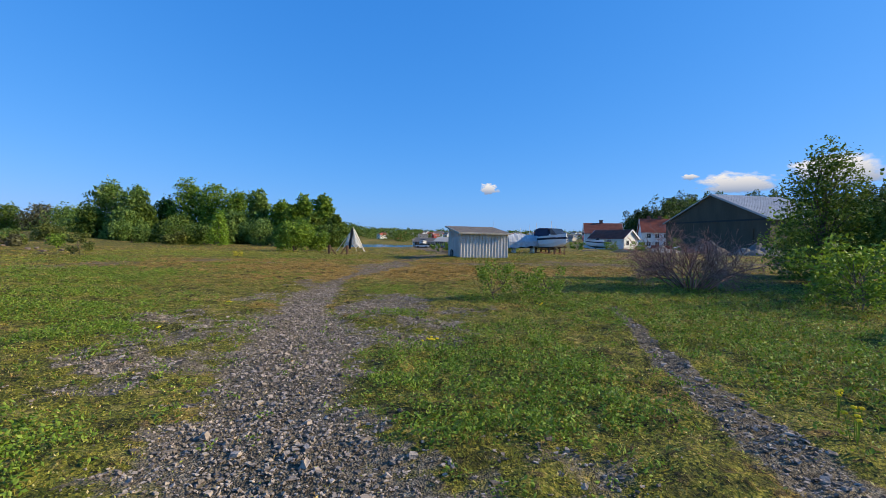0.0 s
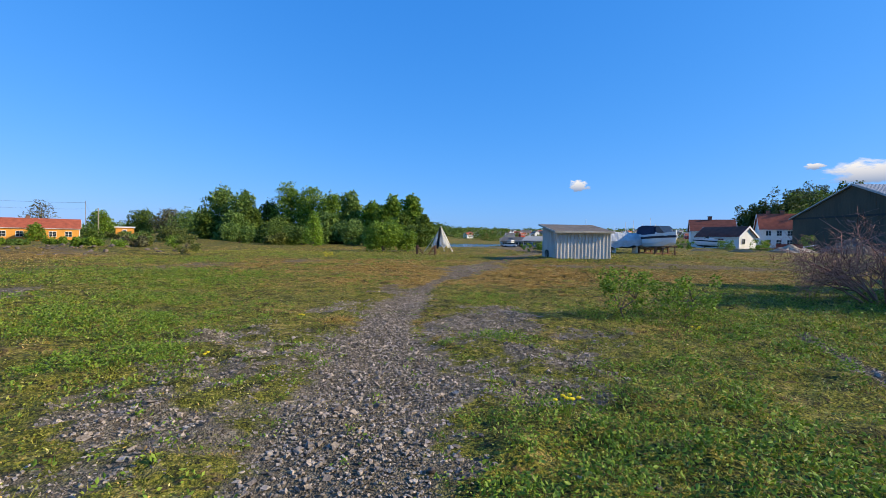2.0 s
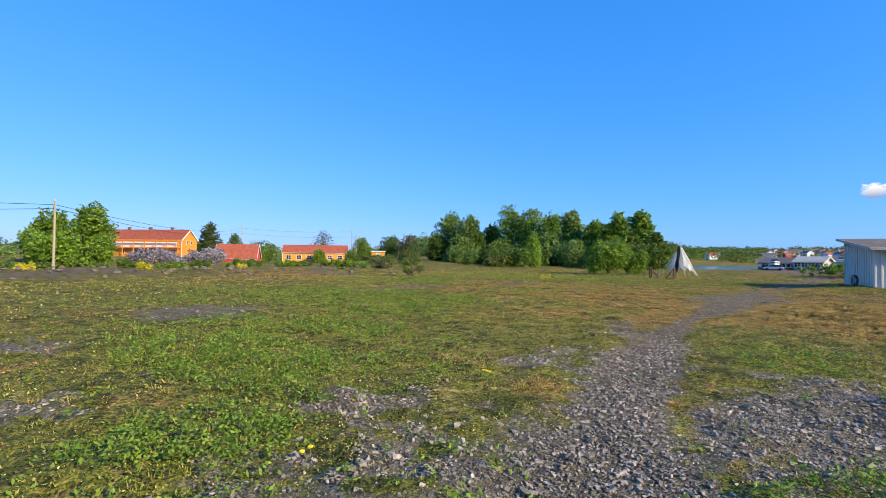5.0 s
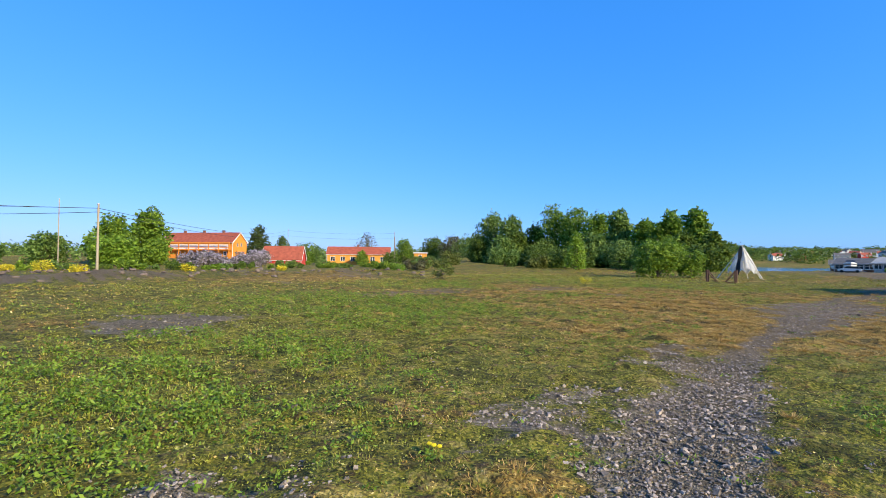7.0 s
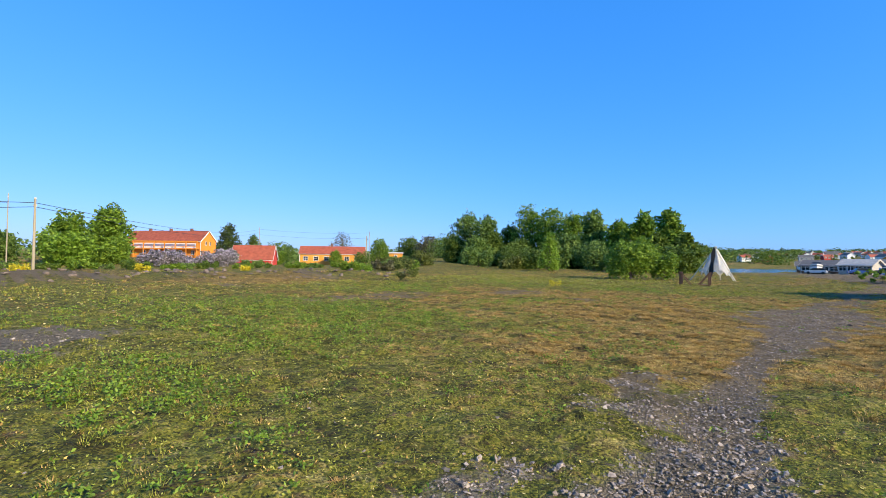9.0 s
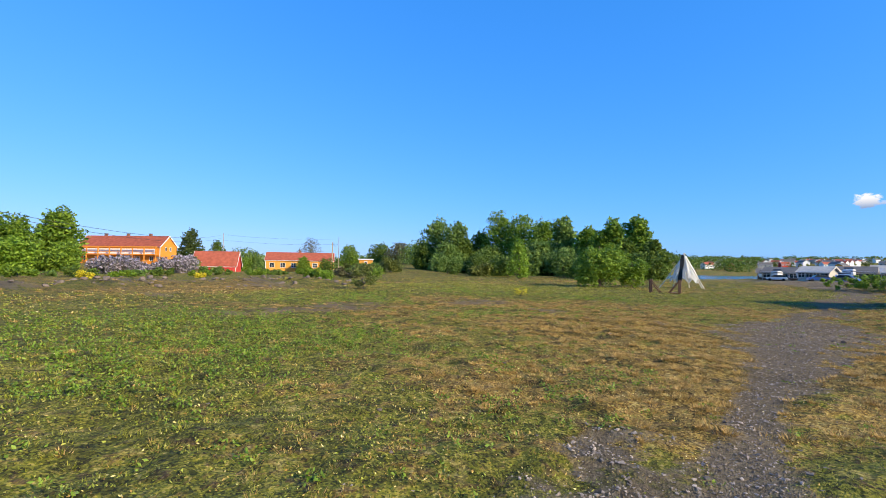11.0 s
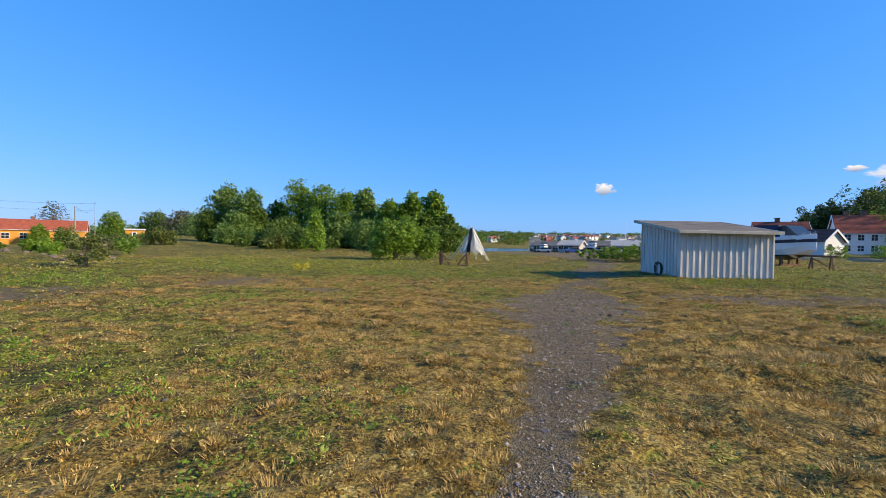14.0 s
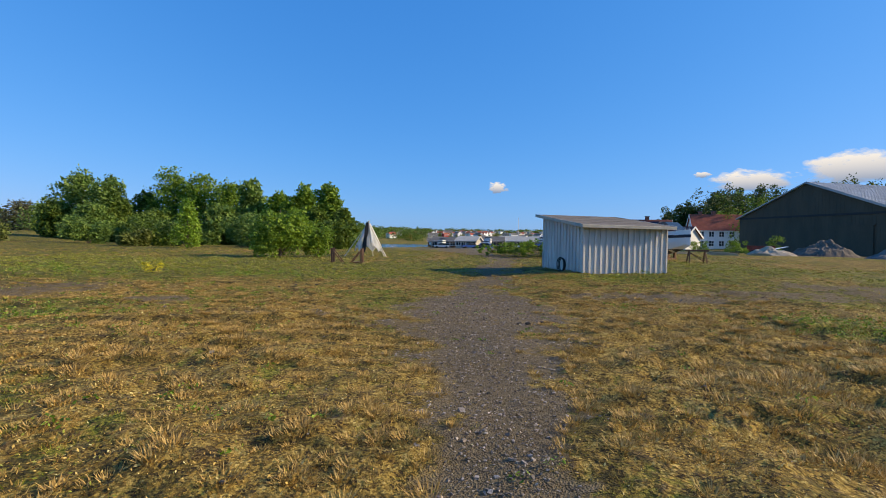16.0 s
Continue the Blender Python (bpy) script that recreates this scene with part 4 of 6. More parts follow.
def motor_boat(x, y, turn, label, length=6.2, canopy=True, z_lift=0.55, forward=0.0, up=0.0):
    ob = thing("motor_boat", x, y, label, "boat", turn=turn)
    lift = Matrix.Translation((0, 0, z_lift))
    h = part("hull", hull(length, 2.5, 1.6), "gelcoat", ob, at=lift, smooth_shade=False)
    bm = hull(length * 1.0, 2.5, 1.6)
    cut = bmesh.ops.bisect_plane(bm, geom=bm.verts[:] + bm.edges[:] + bm.faces[:], plane_co=(0, 0, 1.08), plane_no=(-0.06, 0, 1), clear_inner=True)
    cut = bmesh.ops.bisect_plane(bm, geom=bm.verts[:] + bm.edges[:] + bm.faces[:], plane_co=(0, 0, 1.32), plane_no=(-0.06, 0, 1), clear_outer=True)
    bmesh.ops.scale(bm, vec=(1.004, 1.012, 1), verts=bm.verts)
    part("stripe", bm, "dark_blue", h, "dark blue band along the hull")
    # antifouling below, its dark colour also carrying the shade under the hull
    bm = hull(length, 2.5, 1.6)
    bmesh.ops.bisect_plane(bm, geom=bm.verts[:] + bm.edges[:] + bm.faces[:], plane_co=(0, 0, 0.26), plane_no=(-0.04, 0, 1), clear_outer=True)
    bmesh.ops.scale(bm, vec=(1.003, 1.01, 1.01), verts=bm.verts)
    part("bottom_paint_and_shade", bm, "dark_blue", h)
    cab = prism([(1.6, 1.2), (1.75, 1.95), (3.5, 2.02), (4.7, 1.75), (5.1, 1.6)], 1.7)
    bmesh.ops.translate(cab, vec=(0, -0.85, z_lift), verts=cab.verts)
    bmesh.ops.bevel(cab, geom=cab.edges[:], offset=0.06, segments=2, affect="EDGES")
    part("cabin", cab, "gelcoat", ob)
    ws = prism([(2.9, 1.7), (2.7, 2.45), (3.1, 2.47), (4.05, 1.7)], 1.6)
    bmesh.ops.translate(ws, vec=(forward, -0.8, z_lift + up), verts=ws.verts)
    part("windscreen", ws, "glass", ob)
    if canopy:
        cv = prism([(0.35, 1.2), (0.5, 2.3), (1.2, 2.55), (2.85, 2.5), (3.0, 1.7), (2.9, 1.2)], 1.8)
        bmesh.ops.scale(cv, vec=(1 + 0.25 * forward, 1, 1), verts=cv.verts)
        bmesh.ops.translate(cv, vec=(0, -0.9, z_lift + up), verts=cv.verts)
        bmesh.ops.bevel(cv, geom=cv.edges[:], offset=0.1, segments=2, affect="EDGES")
        part("canopy", cv, "navy_cloth", ob)
    for s in (-1, 1):
        bm = bmesh.new()
        rod(bm, (length - 2.0, s * 0.75, z_lift + 1.6), (length - 0.3, s * 0.25, z_lift + 2.2), 0.02)
        rod(bm, (length - 0.3, s * 0.25, z_lift + 2.2), (length - 0.3, s * 0.2, z_lift + 1.68), 0.02)
        part("bow_rail", bm, "steel", ob)
    for bx in (1.0, 3.6):
        part("cradle", boxes((bx - 0.1, -1.0, 0, bx + 0.1, 1.0, 0.16), (bx - 0.08, -0.95, 0.1, bx + 0.08, -0.75, z_lift + 0.3), (bx - 0.08, 0.75, 0.1, bx + 0.08, 0.95, z_lift + 0.3), (bx - 0.08, -0.12, 0.1, bx + 0.08, 0.12, z_lift + 0.02)), "old_wood", ob)
    return ob


def covered_boat():
    ob = thing("covered_boat", 6.6, 60.6, "small boat wrapped in a pale grey tarpaulin", "boat", turn=8)
    lift = Matrix.Translation((0, 0, 0.6))
    part("hull", hull(4.6, 1.9, 0.75), "dark_blue", ob, at=lift)
    cover = bmesh.new()
    rows = []
    for i in range(25):
        f = i / 24
        half = 1.02 * (1 - max(0, (f - 0.45) / 0.55) ** 2.2) ** 0.75
        edge = 1.4 + 0.3 * f * f
        crest = 2.5 - 0.3 * f + 0.03 * math.sin(i * 1.3)
        row = []
        for j in range(9):
            u = j / 8 * 2 - 1
            row.append(cover.verts.new((4.75 * f - 0.06, half * u, edge + (crest - edge) * (1 - abs(u) ** 1.7) + 0.03 * math.sin(i * 2.1 + j))))
        rows.append([cover.verts.new((4.75 * f - 0.06, -half * 1.01, edge - 0.8 + 0.25 * f + 0.07 * math.sin(i)))] + row + [cover.verts.new((4.75 * f - 0.06, half * 1.01, edge - 0.8 + 0.25 * f + 0.07 * math.cos(i)))])
    for i in range(24):
        for j in range(10):
            cover.faces.new((rows[i][j], rows[i][j + 1], rows[i + 1][j + 1], rows[i + 1][j]))
    cover.faces.new(rows[0])
    bmesh.ops.recalc_face_normals(cover, faces=cover.faces[:])
    part("tarpaulin", cover, "tarp", ob)
    for bx in (0.8, 3.2):
        part("cradle", boxes((bx - 0.08, -0.8, 0, bx + 0.08, 0.8, 0.14), (bx - 0.07, -0.1, 0.1, bx + 0.07, 0.1, 0.64), (bx - 0.07, -0.75, 0.1, bx + 0.07, -0.6, 0.95), (bx - 0.07, 0.6, 0.1, bx + 0.07, 0.75, 0.95)), "pale_wood", ob)


def heap(name, x, y, wide, deep, tall, mat, label, seed):
    n = 28
    ob_z = float(height(x, y))
    bm = bmesh.new()
    bmesh.ops.create_grid(bm, x_segments=n, y_segments=n, size=1)
    for v in bm.verts:
        r = math.hypot(v.co.x, v.co.y)
        f = max(0, 1 - r)
        k = noise.fractal(Vector((v.co.x * 2.2, v.co.y * 2.2, seed)), 1.0, 2.0, 4)
        v.co.z = tall * (f ** 0.9) * (1 + 0.45 * k) + 0.12 * k * tall * (f > 0) - 0.05 - 0.15 * (r > 1)
        v.co.x *= wide / 2
        v.co.y *= deep / 2
    ob = part(name, bm, mat)
    ob.matrix_basis = pose(x, y, ob_z)
    return tagged(ob, label, "pile")


def utility_pole(x, y, tall, label, arms=True, lean=0.0):
    ob = thing("utility_pole", x, y, label, "pole", "poles along the field")
    bm = bmesh.new()
    rod(bm, (0, 0, -0.4), (lean, 0, tall), 0.14, 0.09, 10)
    part("mast", bm, "pole_wood", ob)
    if arms:
        part("insulator", boxes((-0.12, -0.12, tall - 0.75, 0.12, 0.12, tall - 0.55), (-0.09, -0.09, tall - 0.1, 0.09, 0.09, tall + 0.12)), "steel", ob)
    return ob


def cable(a, c, sag, label):
    """One slung tube of four sides."""
    a, c = Vector(a), Vector(c)
    across = (c - a).cross(Vector((0, 0, 1))).normalized() * 0.028
    up = Vector((0, 0, 0.028))
    bm = bmesh.new()
    rings = []
    for k in range(17):
        f = k / 16
        p = a.lerp(c, f) - Vector((0, 0, 4 * sag * f * (1 - f)))
        rings.append([bm.verts.new(p + o) for o in (across, up, -across, -up)])
    for r0, r1 in zip(rings, rings[1:]):
        for j in range(4):
            bm.faces.new((r0[j], r0[(j + 1) % 4], r1[(j + 1) % 4], r1[j]))
    bm.faces.new(rings[0][::-1])
    bm.faces.new(rings[-1])
    return tagged(part("overhead_cable", bm, "wire"), label, "cable", "overhead cables")


def parked_car(x, y, turn, mat, label):
    ob = thing("parked_car", x, y, label, "car", "cars parked on the quay", turn=turn)
    bm = prism([(-2.1, 0.35), (-2.1, 0.85), (-1.2, 0.98), (2.0, 0.95), (2.15, 0.6), (2.1, 0.35)], 1.7)
    bmesh.ops.translate(bm, vec=(0, -0.85, 0), verts=bm.verts)
    bmesh.ops.bevel(bm, geom=bm.edges[:], offset=0.08, segments=2, affect="EDGES")
    part("body", bm, mat, ob)
    bm = prism([(-1.1, 0.96), (-0.5, 1.45), (1.3, 1.45), (1.9, 0.94)], 1.5)
    bmesh.ops.translate(bm, vec=(0, -0.75, 0), verts=bm.verts)
    bmesh.ops.bevel(bm, geom=bm.edges[:], offset=0.06, segments=2, affect="EDGES")
    part("cabin", bm, "glass", ob)
    for wx in (-1.35, 1.35):
        for wy in (-0.88, 0.68):
            bm = bmesh.new()
            rod(bm, (wx, wy, 0.32), (wx, wy + 0.2, 0.32), 0.32, sides=14)
            part("wheel", bm, "rubber", ob)


# ---- the yard: hut, tipi, racks, boats ----
shed()
tipi()
rack()
sawhorse()
motor_boat(10.55, 62.55, -61, "white motor cruiser with a navy canopy, on a wooden cradle", length=5.6, z_lift=0.48, forward=0.75, up=0.2)
covered_boat()
barn()
heap("gravel_heap", 45.5, 87, 8.5, 7, 2.2, "grit", "grey heap of crushed stone before the barn", 3)
heap("sand_heap", 36.5, 84, 6, 5, 1.2, "sand", "low brown heap of sand in the yard", 7)
heap("tarmac_heap", 49.5, 78.5, 10, 6, 2.0, "tile_grey", "dark heap of broken tarmac beside the barn", 11)

junk = thing("trailer", 38.5, 90, "rusty red flat trailer with a tilted white sheet", "trailer", turn=-12)
part("bed", boxes((-1.8, -0.8, 0.55, 1.8, 0.8, 0.72), (-1.8, -0.8, 0.72, 1.8, -0.74, 1.3), bevel=0.01), "rust_red", junk)
part("sheet", boxes((1.9, -0.6, 0.3, 3.8, 0.6, 0.36), bevel=0.01), "white_paint", junk, "bent white metal sheet", at=Matrix.Rotation(radians(-14), 4, "Y"))
for wx in (-0.9, 0.9):
    bm = bmesh.new()
    rod(bm, (wx, -0.95, 0.36), (wx, -0.75, 0.36), 0.36, sides=16)
    part("wheel", bm, "rubber", junk)
for k, (bx, by, ln, tn) in enumerate([(27, 78, 3.0, -18), (32.5, 80, 2.4, -30), (22.5, 80, 2.6, 6), (30, 85, 3, -8)]):
    t = thing("timber_stack", bx, by, "grey weathered boards stacked low on the ground", "timber", "stacked boards in the yard", turn=tn)
    for j in range(4):
        part("board", boxes((-ln / 2 + 0.2 * j, -0.5, 0.01 + 0.07 * j, ln / 2 - 0.1 * j, 0.5, 0.07 + 0.07 * j), bevel=0.01), "pole_wood", t)

# ---- white houses beyond the yard ----
gable_house("white_annex", 37.4, 132.7, -55.5, 11, 6, 2.8, 5.0, "white_paint", "tile_dark", "low white boarded house with a dark red roof", z=0.45,
            windows=[(6.6, 0.9, 1.4, 1.3), (2.5, 0.9, 1.4, 1.3)], end_windows=[(1.6, 1.0, 1.0, 1.2)])
gable_house("red_roofed_house", 61.8, 157.5, -12, 13, 8, 5.6, 10.0, "white_paint", "tile_roof", "two-storey white house with a weathered red tile roof", z=0.4, chimneys=(2.5, 6.0),
            windows=[(2 + 2.6 * k, zz, 1.2, 1.4) for k in range(5) for zz in (0.9, 3.6)], end_windows=[(2.5, 3.5, 1.2, 1.4), (6.5, 3.5, 1.2, 1.4)])
gable_house("dark_roofed_house", 41, 150, -12, 11, 9, 4.6, 7.8, "white_paint", "tile_dark", "white house with a dark red roof behind the annex", z=0.4, chimneys=(5.0,),
            windows=[(2 + 2.6 * k, 1.2, 1.2, 1.4) for k in range(4)])
vb = motor_boat(38.5, 118, 160, "pale open boat laid up beside the white annex", length=6.0, canopy=False, z_lift=0.25)
fence = thing("fence", 67, 139, "grey wooden fence below the red-roofed house", "fence", turn=-30)
for k in range(10):
    part("post", boxes((k * 2 - 0.07, -0.07, -0.2, k * 2 + 0.07, 0.07, 1.6)), "trim_grey", fence)
for zz in (0.5, 1.0, 1.45):
    part("rail", boxes((0, -0.1, zz, 18, -0.072, zz + 0.16)), "trim_grey", fence)

# ---- ochre houses and the red barn beyond the field ----
big = gable_house("ochre_barracks", -239.5, 69.2, 33, 36, 10, 7.0, 11.3, "orange_paint", "tile_roof", "long ochre two-storey house with a tiled roof and gallery", z=0.9, chimneys=(8, 18, 28),
                  windows=[(3.5 + 5.8 * k, 1.2, 1.3, 1.6) for k in range(6)], end_windows=[(3.5, 5.2, 0.8, 1.5), (6.2, 5.2, 0.8, 1.5)])
for k in range(8):
    part("gallery_post", boxes((0.4 + k * 5.0, -1.9, -0.5, 0.75 + k * 5.0, -1.6, 6.4)), "orange_paint", big)
part("gallery_floor", boxes((0, -2.0, 3.4, 36, -0.06, 3.7)), "orange_paint", big)
part("gallery_rail", boxes((0, -1.98, 4.5, 36, -1.85, 4.7)), "orange_paint", big)
part("gallery_beam", boxes((0, -1.98, 6.4, 36, -1.6, 6.9)), "orange_paint", big)
part("gallery_wall", boxes((1.5, -0.055, 3.9, 34.5, -0.008, 6.0)), "white_paint", big)
gable_house("ochre_cottage", -180.5, 118.1, 48.7, 27, 8, 4.4, 7.5, "yellow_paint", "tile_roof", "long single-storey ochre house with white windows", z=-1.2, chimneys=(13.0,),
            windows=[(2.5 + 4.3 * k, 1.4, 1.8, 1.7) for k in range(6)])
red = gable_house("red_barn", -175.5, 87, 49, 14.5, 8, 2.7, 7.8, "red_paint", "tile_roof", "small red boarded barn with a steep tiled roof", z=-2.1)
part("lean_to", boxes((8.2, -3.4, -1.0, 14.3, -0.004, 2.2)), "red_paint", red)
hut = thing("ochre_hut", -164, 158, "tiny ochre hut with a flat roof and a white door", "hut", turn=44, z=float(height(-164, 158)) + 1.0, scale=1.35)
part("wall", boxes((-2.2, 0, -1.4, 2.2, 3.5, 2.6)), "yellow_paint", hut)
part("roof", boxes((-2.5, -0.4, 2.604, 2.5, 3.9, 2.95), bevel=0.03), "white_paint", hut)
part("door", boxes((-0.55, -0.06, 0, 0.55, -0.004, 2.1), bevel=0.01), "white_paint", hut)
part("pane", boxes((-0.35, -0.085, 0.9, 0.35, -0.063, 1.9)), "glass", hut)

# ---- poles and cables ----
utility_pole(-63.4, 19.1, 7.7, "tall pale timber pole carrying cables", lean=0.1)
utility_pole(-148, 24.2, 16.4, "tall grey timber pole carrying cables")
utility_pole(-81.3, 74.6, 6.6, "slim pale timber pole beside a bush", arms=False)
utility_pole(-203.8, 111.7, 16, "far grey timber pole behind the red barn")
utility_pole(-176, 152, 15, "far grey timber pole behind the ochre house")
cable((-63.4, 19.1, 6.7), (-203.8, 111.7, 13.9), 2.2, "dark cable slung between poles")
cable((-63.4, 19.1, 6.3), (-203.8, 111.7, 12.6), 2.4, "dark cable slung between poles")
cable((-203.8, 111.7, 13.9), (-176, 152, 13.5), 0.9, "dark cable slung between poles")
cable((-203.8, 111.7, 11.5), (-176, 152, 11.0), 0.9, "dark cable slung between poles")
cable((-176, 152, 13.5), (-81.3, 74.6, 6.3), 2.0, "dark cable slung between poles")
cable((-63.4, 19.1, 6.7), (-70, -60, 9), 1.6, "dark cable slung between poles")
cable((-63.4, 19.1, 6.3), (-150, -30, 12), 1.6, "dark cable slung between poles")
cable((-148, 24.2, 13.3), (-150, -40, 13), 1.2, "dark cable slung between poles")

# ---- the copse across the field ----
for x, y, tall, wide, mat, bark, seed in [
    (-89.0, 118, 15.2, 12.6, "leaf_grey", "birch_bark", 1), (-79.2, 114, 13.4, 9.8, "leaf_grey", "birch_bark", 2), (-88.6, 112, 7.4, 7.7, "leaf_dark", "bark", 3),
    (-76.7, 122, 11.9, 9.6, "leaf_dark", "bark", 4), (-69.2, 121, 15.9, 12.6, "leaf_mid", "bark", 5), (-62.1, 120, 14.9, 13.1, "leaf_mid", "bark", 6),
    (-54.7, 117, 13.2, 10.6, "leaf_mid", "bark", 7), (-46.6, 110, 12.8, 8.0, "leaf_grey", "birch_bark", 8), (-40.5, 108, 10.0, 7.4, "leaf_mid", "bark", 9),
    (-34.1, 104, 11.1, 8.1, "leaf_mid", "bark", 10), (-27.9, 98, 10.6, 6.7, "leaf_mid", "bark", 11), (-24.4, 95, 6.1, 4.7, "leaf_dark", "bark", 12),
    (-75.8, 106, 7.0, 9.1, "leaf_grey", "birch_bark", 13), (-64.7, 108, 6.2, 9.5, "leaf_dark", "bark", 14), (-49.8, 104, 6.7, 8.5, "leaf_grey", "bark", 15),
    (-75.5, 112, 9.1, 8.0, "leaf_dark", "bark", 16), (-27.9, 92, 6.0, 6.3, "leaf_dark", "bark", 17)]:
    tree(x, y, tall, wide, mat, {"leaf_grey": "grey-green birch with drooping foliage in the copse", "leaf_dark": "dark green leafy tree standing in the copse", "leaf_mid": "broad mid-green leafy tree in the copse"}[mat],
         seed, 8000, 0.32, bark, "round", 0.06, group="trees of the copse", droop=0.4 if mat == "leaf_grey" else 0.0)
for x, y, tall, wide, mat, seed in [(-60, 86, 4.0, 7, "leaf_grey", 21), (-44, 82, 4.2, 6, "leaf_dark", 23), (-26, 80, 4.0, 6, "leaf_mid", 25), (-22.5, 84, 4.0, 5, "leaf_dark", 27), (-36, 86, 5.0, 6, "leaf_grey", 28), (-47, 78, 2.0, 5, "scrub", 30),
                                    (-53, 90, 4.5, 7, "leaf_dark", 22), (-30, 86, 4.6, 6, "leaf_dark", 24)]:
    tree(x, y, tall, wide, mat, "dense shrub at the foot of the copse", seed, 3400, 0.2, "bark", "bush", name="shrub", category="shrub", group="shrubs of the copse")
tree(-36.4, 72, 5.6, 3.4, "leaf_lime", "young yellow-green maple at the copse's edge", 31, 2200, 0.17, "bark", "round", 0.1)
tree(-18.9, 55.5, 4.6, 4.0, "leaf_mid", "dense rounded green bush on the grass", 32, 6500, 0.13, "bark", "bush", name="bush", category="bush")
tree(-16.6, 57.5, 2.8, 2.5, "leaf_mid", "smaller green bush beside the rounded one", 33, 2600, 0.12, "bark", "bush", name="bush", category="bush")
tree(-28.5, 36.2, 1.6, 1.5, "scrub", "small scrubby sapling on the field", 34, 1300, 0.085, "bark", "open", name="sapling", category="sapling")
tree(-44, 52, 1.6, 2.6, "leaf_mid", "low green shrub on rough ground", 35, 900, 0.11, "bark", "bush", name="shrub", category="shrub")
tree(-47, 47, 1.3, 2.0, "leaf_lime", "low green shrub on rough ground", 36, 700, 0.11, "bark", "bush", name="shrub", category="shrub")
tree(-80, 72.5, 3.4, 4.5, "leaf_dark", "dark green bush round the slim pole", 37, 1800, 0.18, "bark", "bush", name="bush", category="bush")
for x, y, tall, wide, mat, seed in [(-60, 62, 1.1, 6, "scrub", 41), (-68, 70, 1.3, 7, "leaf_grey", 42), (-74, 84, 3.0, 7, "scrub", 43), (-90, 92, 1.6, 8, "scrub", 44), (-104, 100, 1.7, 9, "scrub", 45),
                                    (-56, 58, 1.4, 5, "leaf_brown", 46), (-112, 112, 1.9, 9, "leaf_grey", 47), (-66, 60, 1.4, 5, "leaf_mid", 48)]:
    tree(x, y, tall, wide, mat, "scrubby thicket on the rough slope", seed, 2600, 0.22, "bark", "bush", name="thicket", category="shrub", group="thickets on the slope")

# ---- trees round the ochre houses ----
tree(-178, 50, 17.2, 14, "leaf_mid", "tall full chestnut beside the ochre house", 51, 7000, 0.55, "bark", "round", 0.05)
tree(-166, 38, 13.2, 15, "leaf_mid", "broad green tree beside the tall chestnut", 52, 7000, 0.5, "bark", "round", 0.04)
tree(-150, 36, 8.5, 11, "leaf_lime", "bright green rounded tree near the poles", 53, 4500, 0.4, "bark", "bush")
tree(-158, 46, 7.5, 10, "leaf_mid", "bright green rounded tree near the poles", 54, 4500, 0.4, "bark", "bush")
tree(-168, 24, 8, 12, "leaf_grey", "grey-green tree behind the poles", 55, 3500, 0.45, "bark", "round")
tree(-190, 10, 7, 14, "leaf_grey", "grey-green tree behind the poles", 56, 3500, 0.5, "bark", "bush")
tree(-223, 106.5, 17, 12, "leaf_pine", "dark brown-green pine between the houses", 57, 5200, 0.45, "bark", "round", 0.1)
tree(-214, 114, 13, 8, "leaf_dark", "dark green tree behind the red barn", 58, 3000, 0.4)
tree(-196, 118, 9.5, 13, "leaf_grey", "olive-green tree beside the red barn", 59, 4500, 0.4, "bark", "bush")
tree(-188, 112, 6.5, 8, "leaf_mid", "olive-green bush beside the red barn", 60, 2600, 0.35, "bark", "bush")
tree(-166, 126, 6.4, 6.0, "leaf_mid", "small green tree before the ochre cottage", 61, 2600, 0.3)
tree(-215, 165, 17, 16, "leaf_brown", "thin grey tree behind the ochre cottage", 62, 1600, 0.4)
tree(-190.5, 171, 12, 12, "leaf_mid", "rounded green tree beside the ochre cottage", 63, 4200, 0.42)
tree(-178, 180, 11, 14, "leaf_dark", "dark green tree behind the ochre hut", 64, 4200, 0.42)
tree(-162, 178, 10, 14, "leaf_brown", "brownish tree behind the ochre hut", 65, 3600, 0.42)
tree(-146, 172, 9, 14, "leaf_grey", "grey-green tree on the slope by the hut", 66, 3600, 0.42)
tree(-130, 160, 8, 14, "leaf_grey", "grey-green tree on the slope by the hut", 67, 3600, 0.42)
tree(-166, 82, 5.0, 6, "leaf_mid", "green bush at the red barn's end", 68, 2200, 0.35, "bark", "bush", name="bush", category="bush")
for k in range(5):
    a = k / 4
    tree(-128 - 4 * a + 3 * math.sin(k * 3), 48 + 19 * a, 3.6 + 0.9 * math.sin(k * 2.1), 6.0, "lilac", "grey-mauve lilac bush in flower", 71 + k, 2600, 0.3, "bark", "bush", name="lilac_bush", category="bush", group="lilac hedge")
for k in range(16):
    tree(-98 - 4 * math.sin(k * 1.9), 16 + k * 4.2, 1.3 + 0.4 * math.sin(k * 2.7), 6, ("leaf_mid", "leaf_grey", "leaf_dark")[k % 3], "low green hedge shrub beyond the stone bank", 81 + k, 1500, 0.22, "bark", "bush",
         name="hedge_shrub", category="shrub", group="hedge beyond the bank")
for x, y, s, seed in [(-84, 10, 1.0, 1), (-86, 16.5, 1.5, 2), (-80, 33, 1.3, 3), (-78, 47, 0.9, 4), (-90, 13, 1.1, 5), (-84, 20, 1.2, 6)]:
    tree(x, y, s, s * 2.0, "gorse", "yellow flowering broom bush", 100 + seed, 700, 0.13, "bark", "bush", name="broom_bush", category="bush", group="yellow broom")

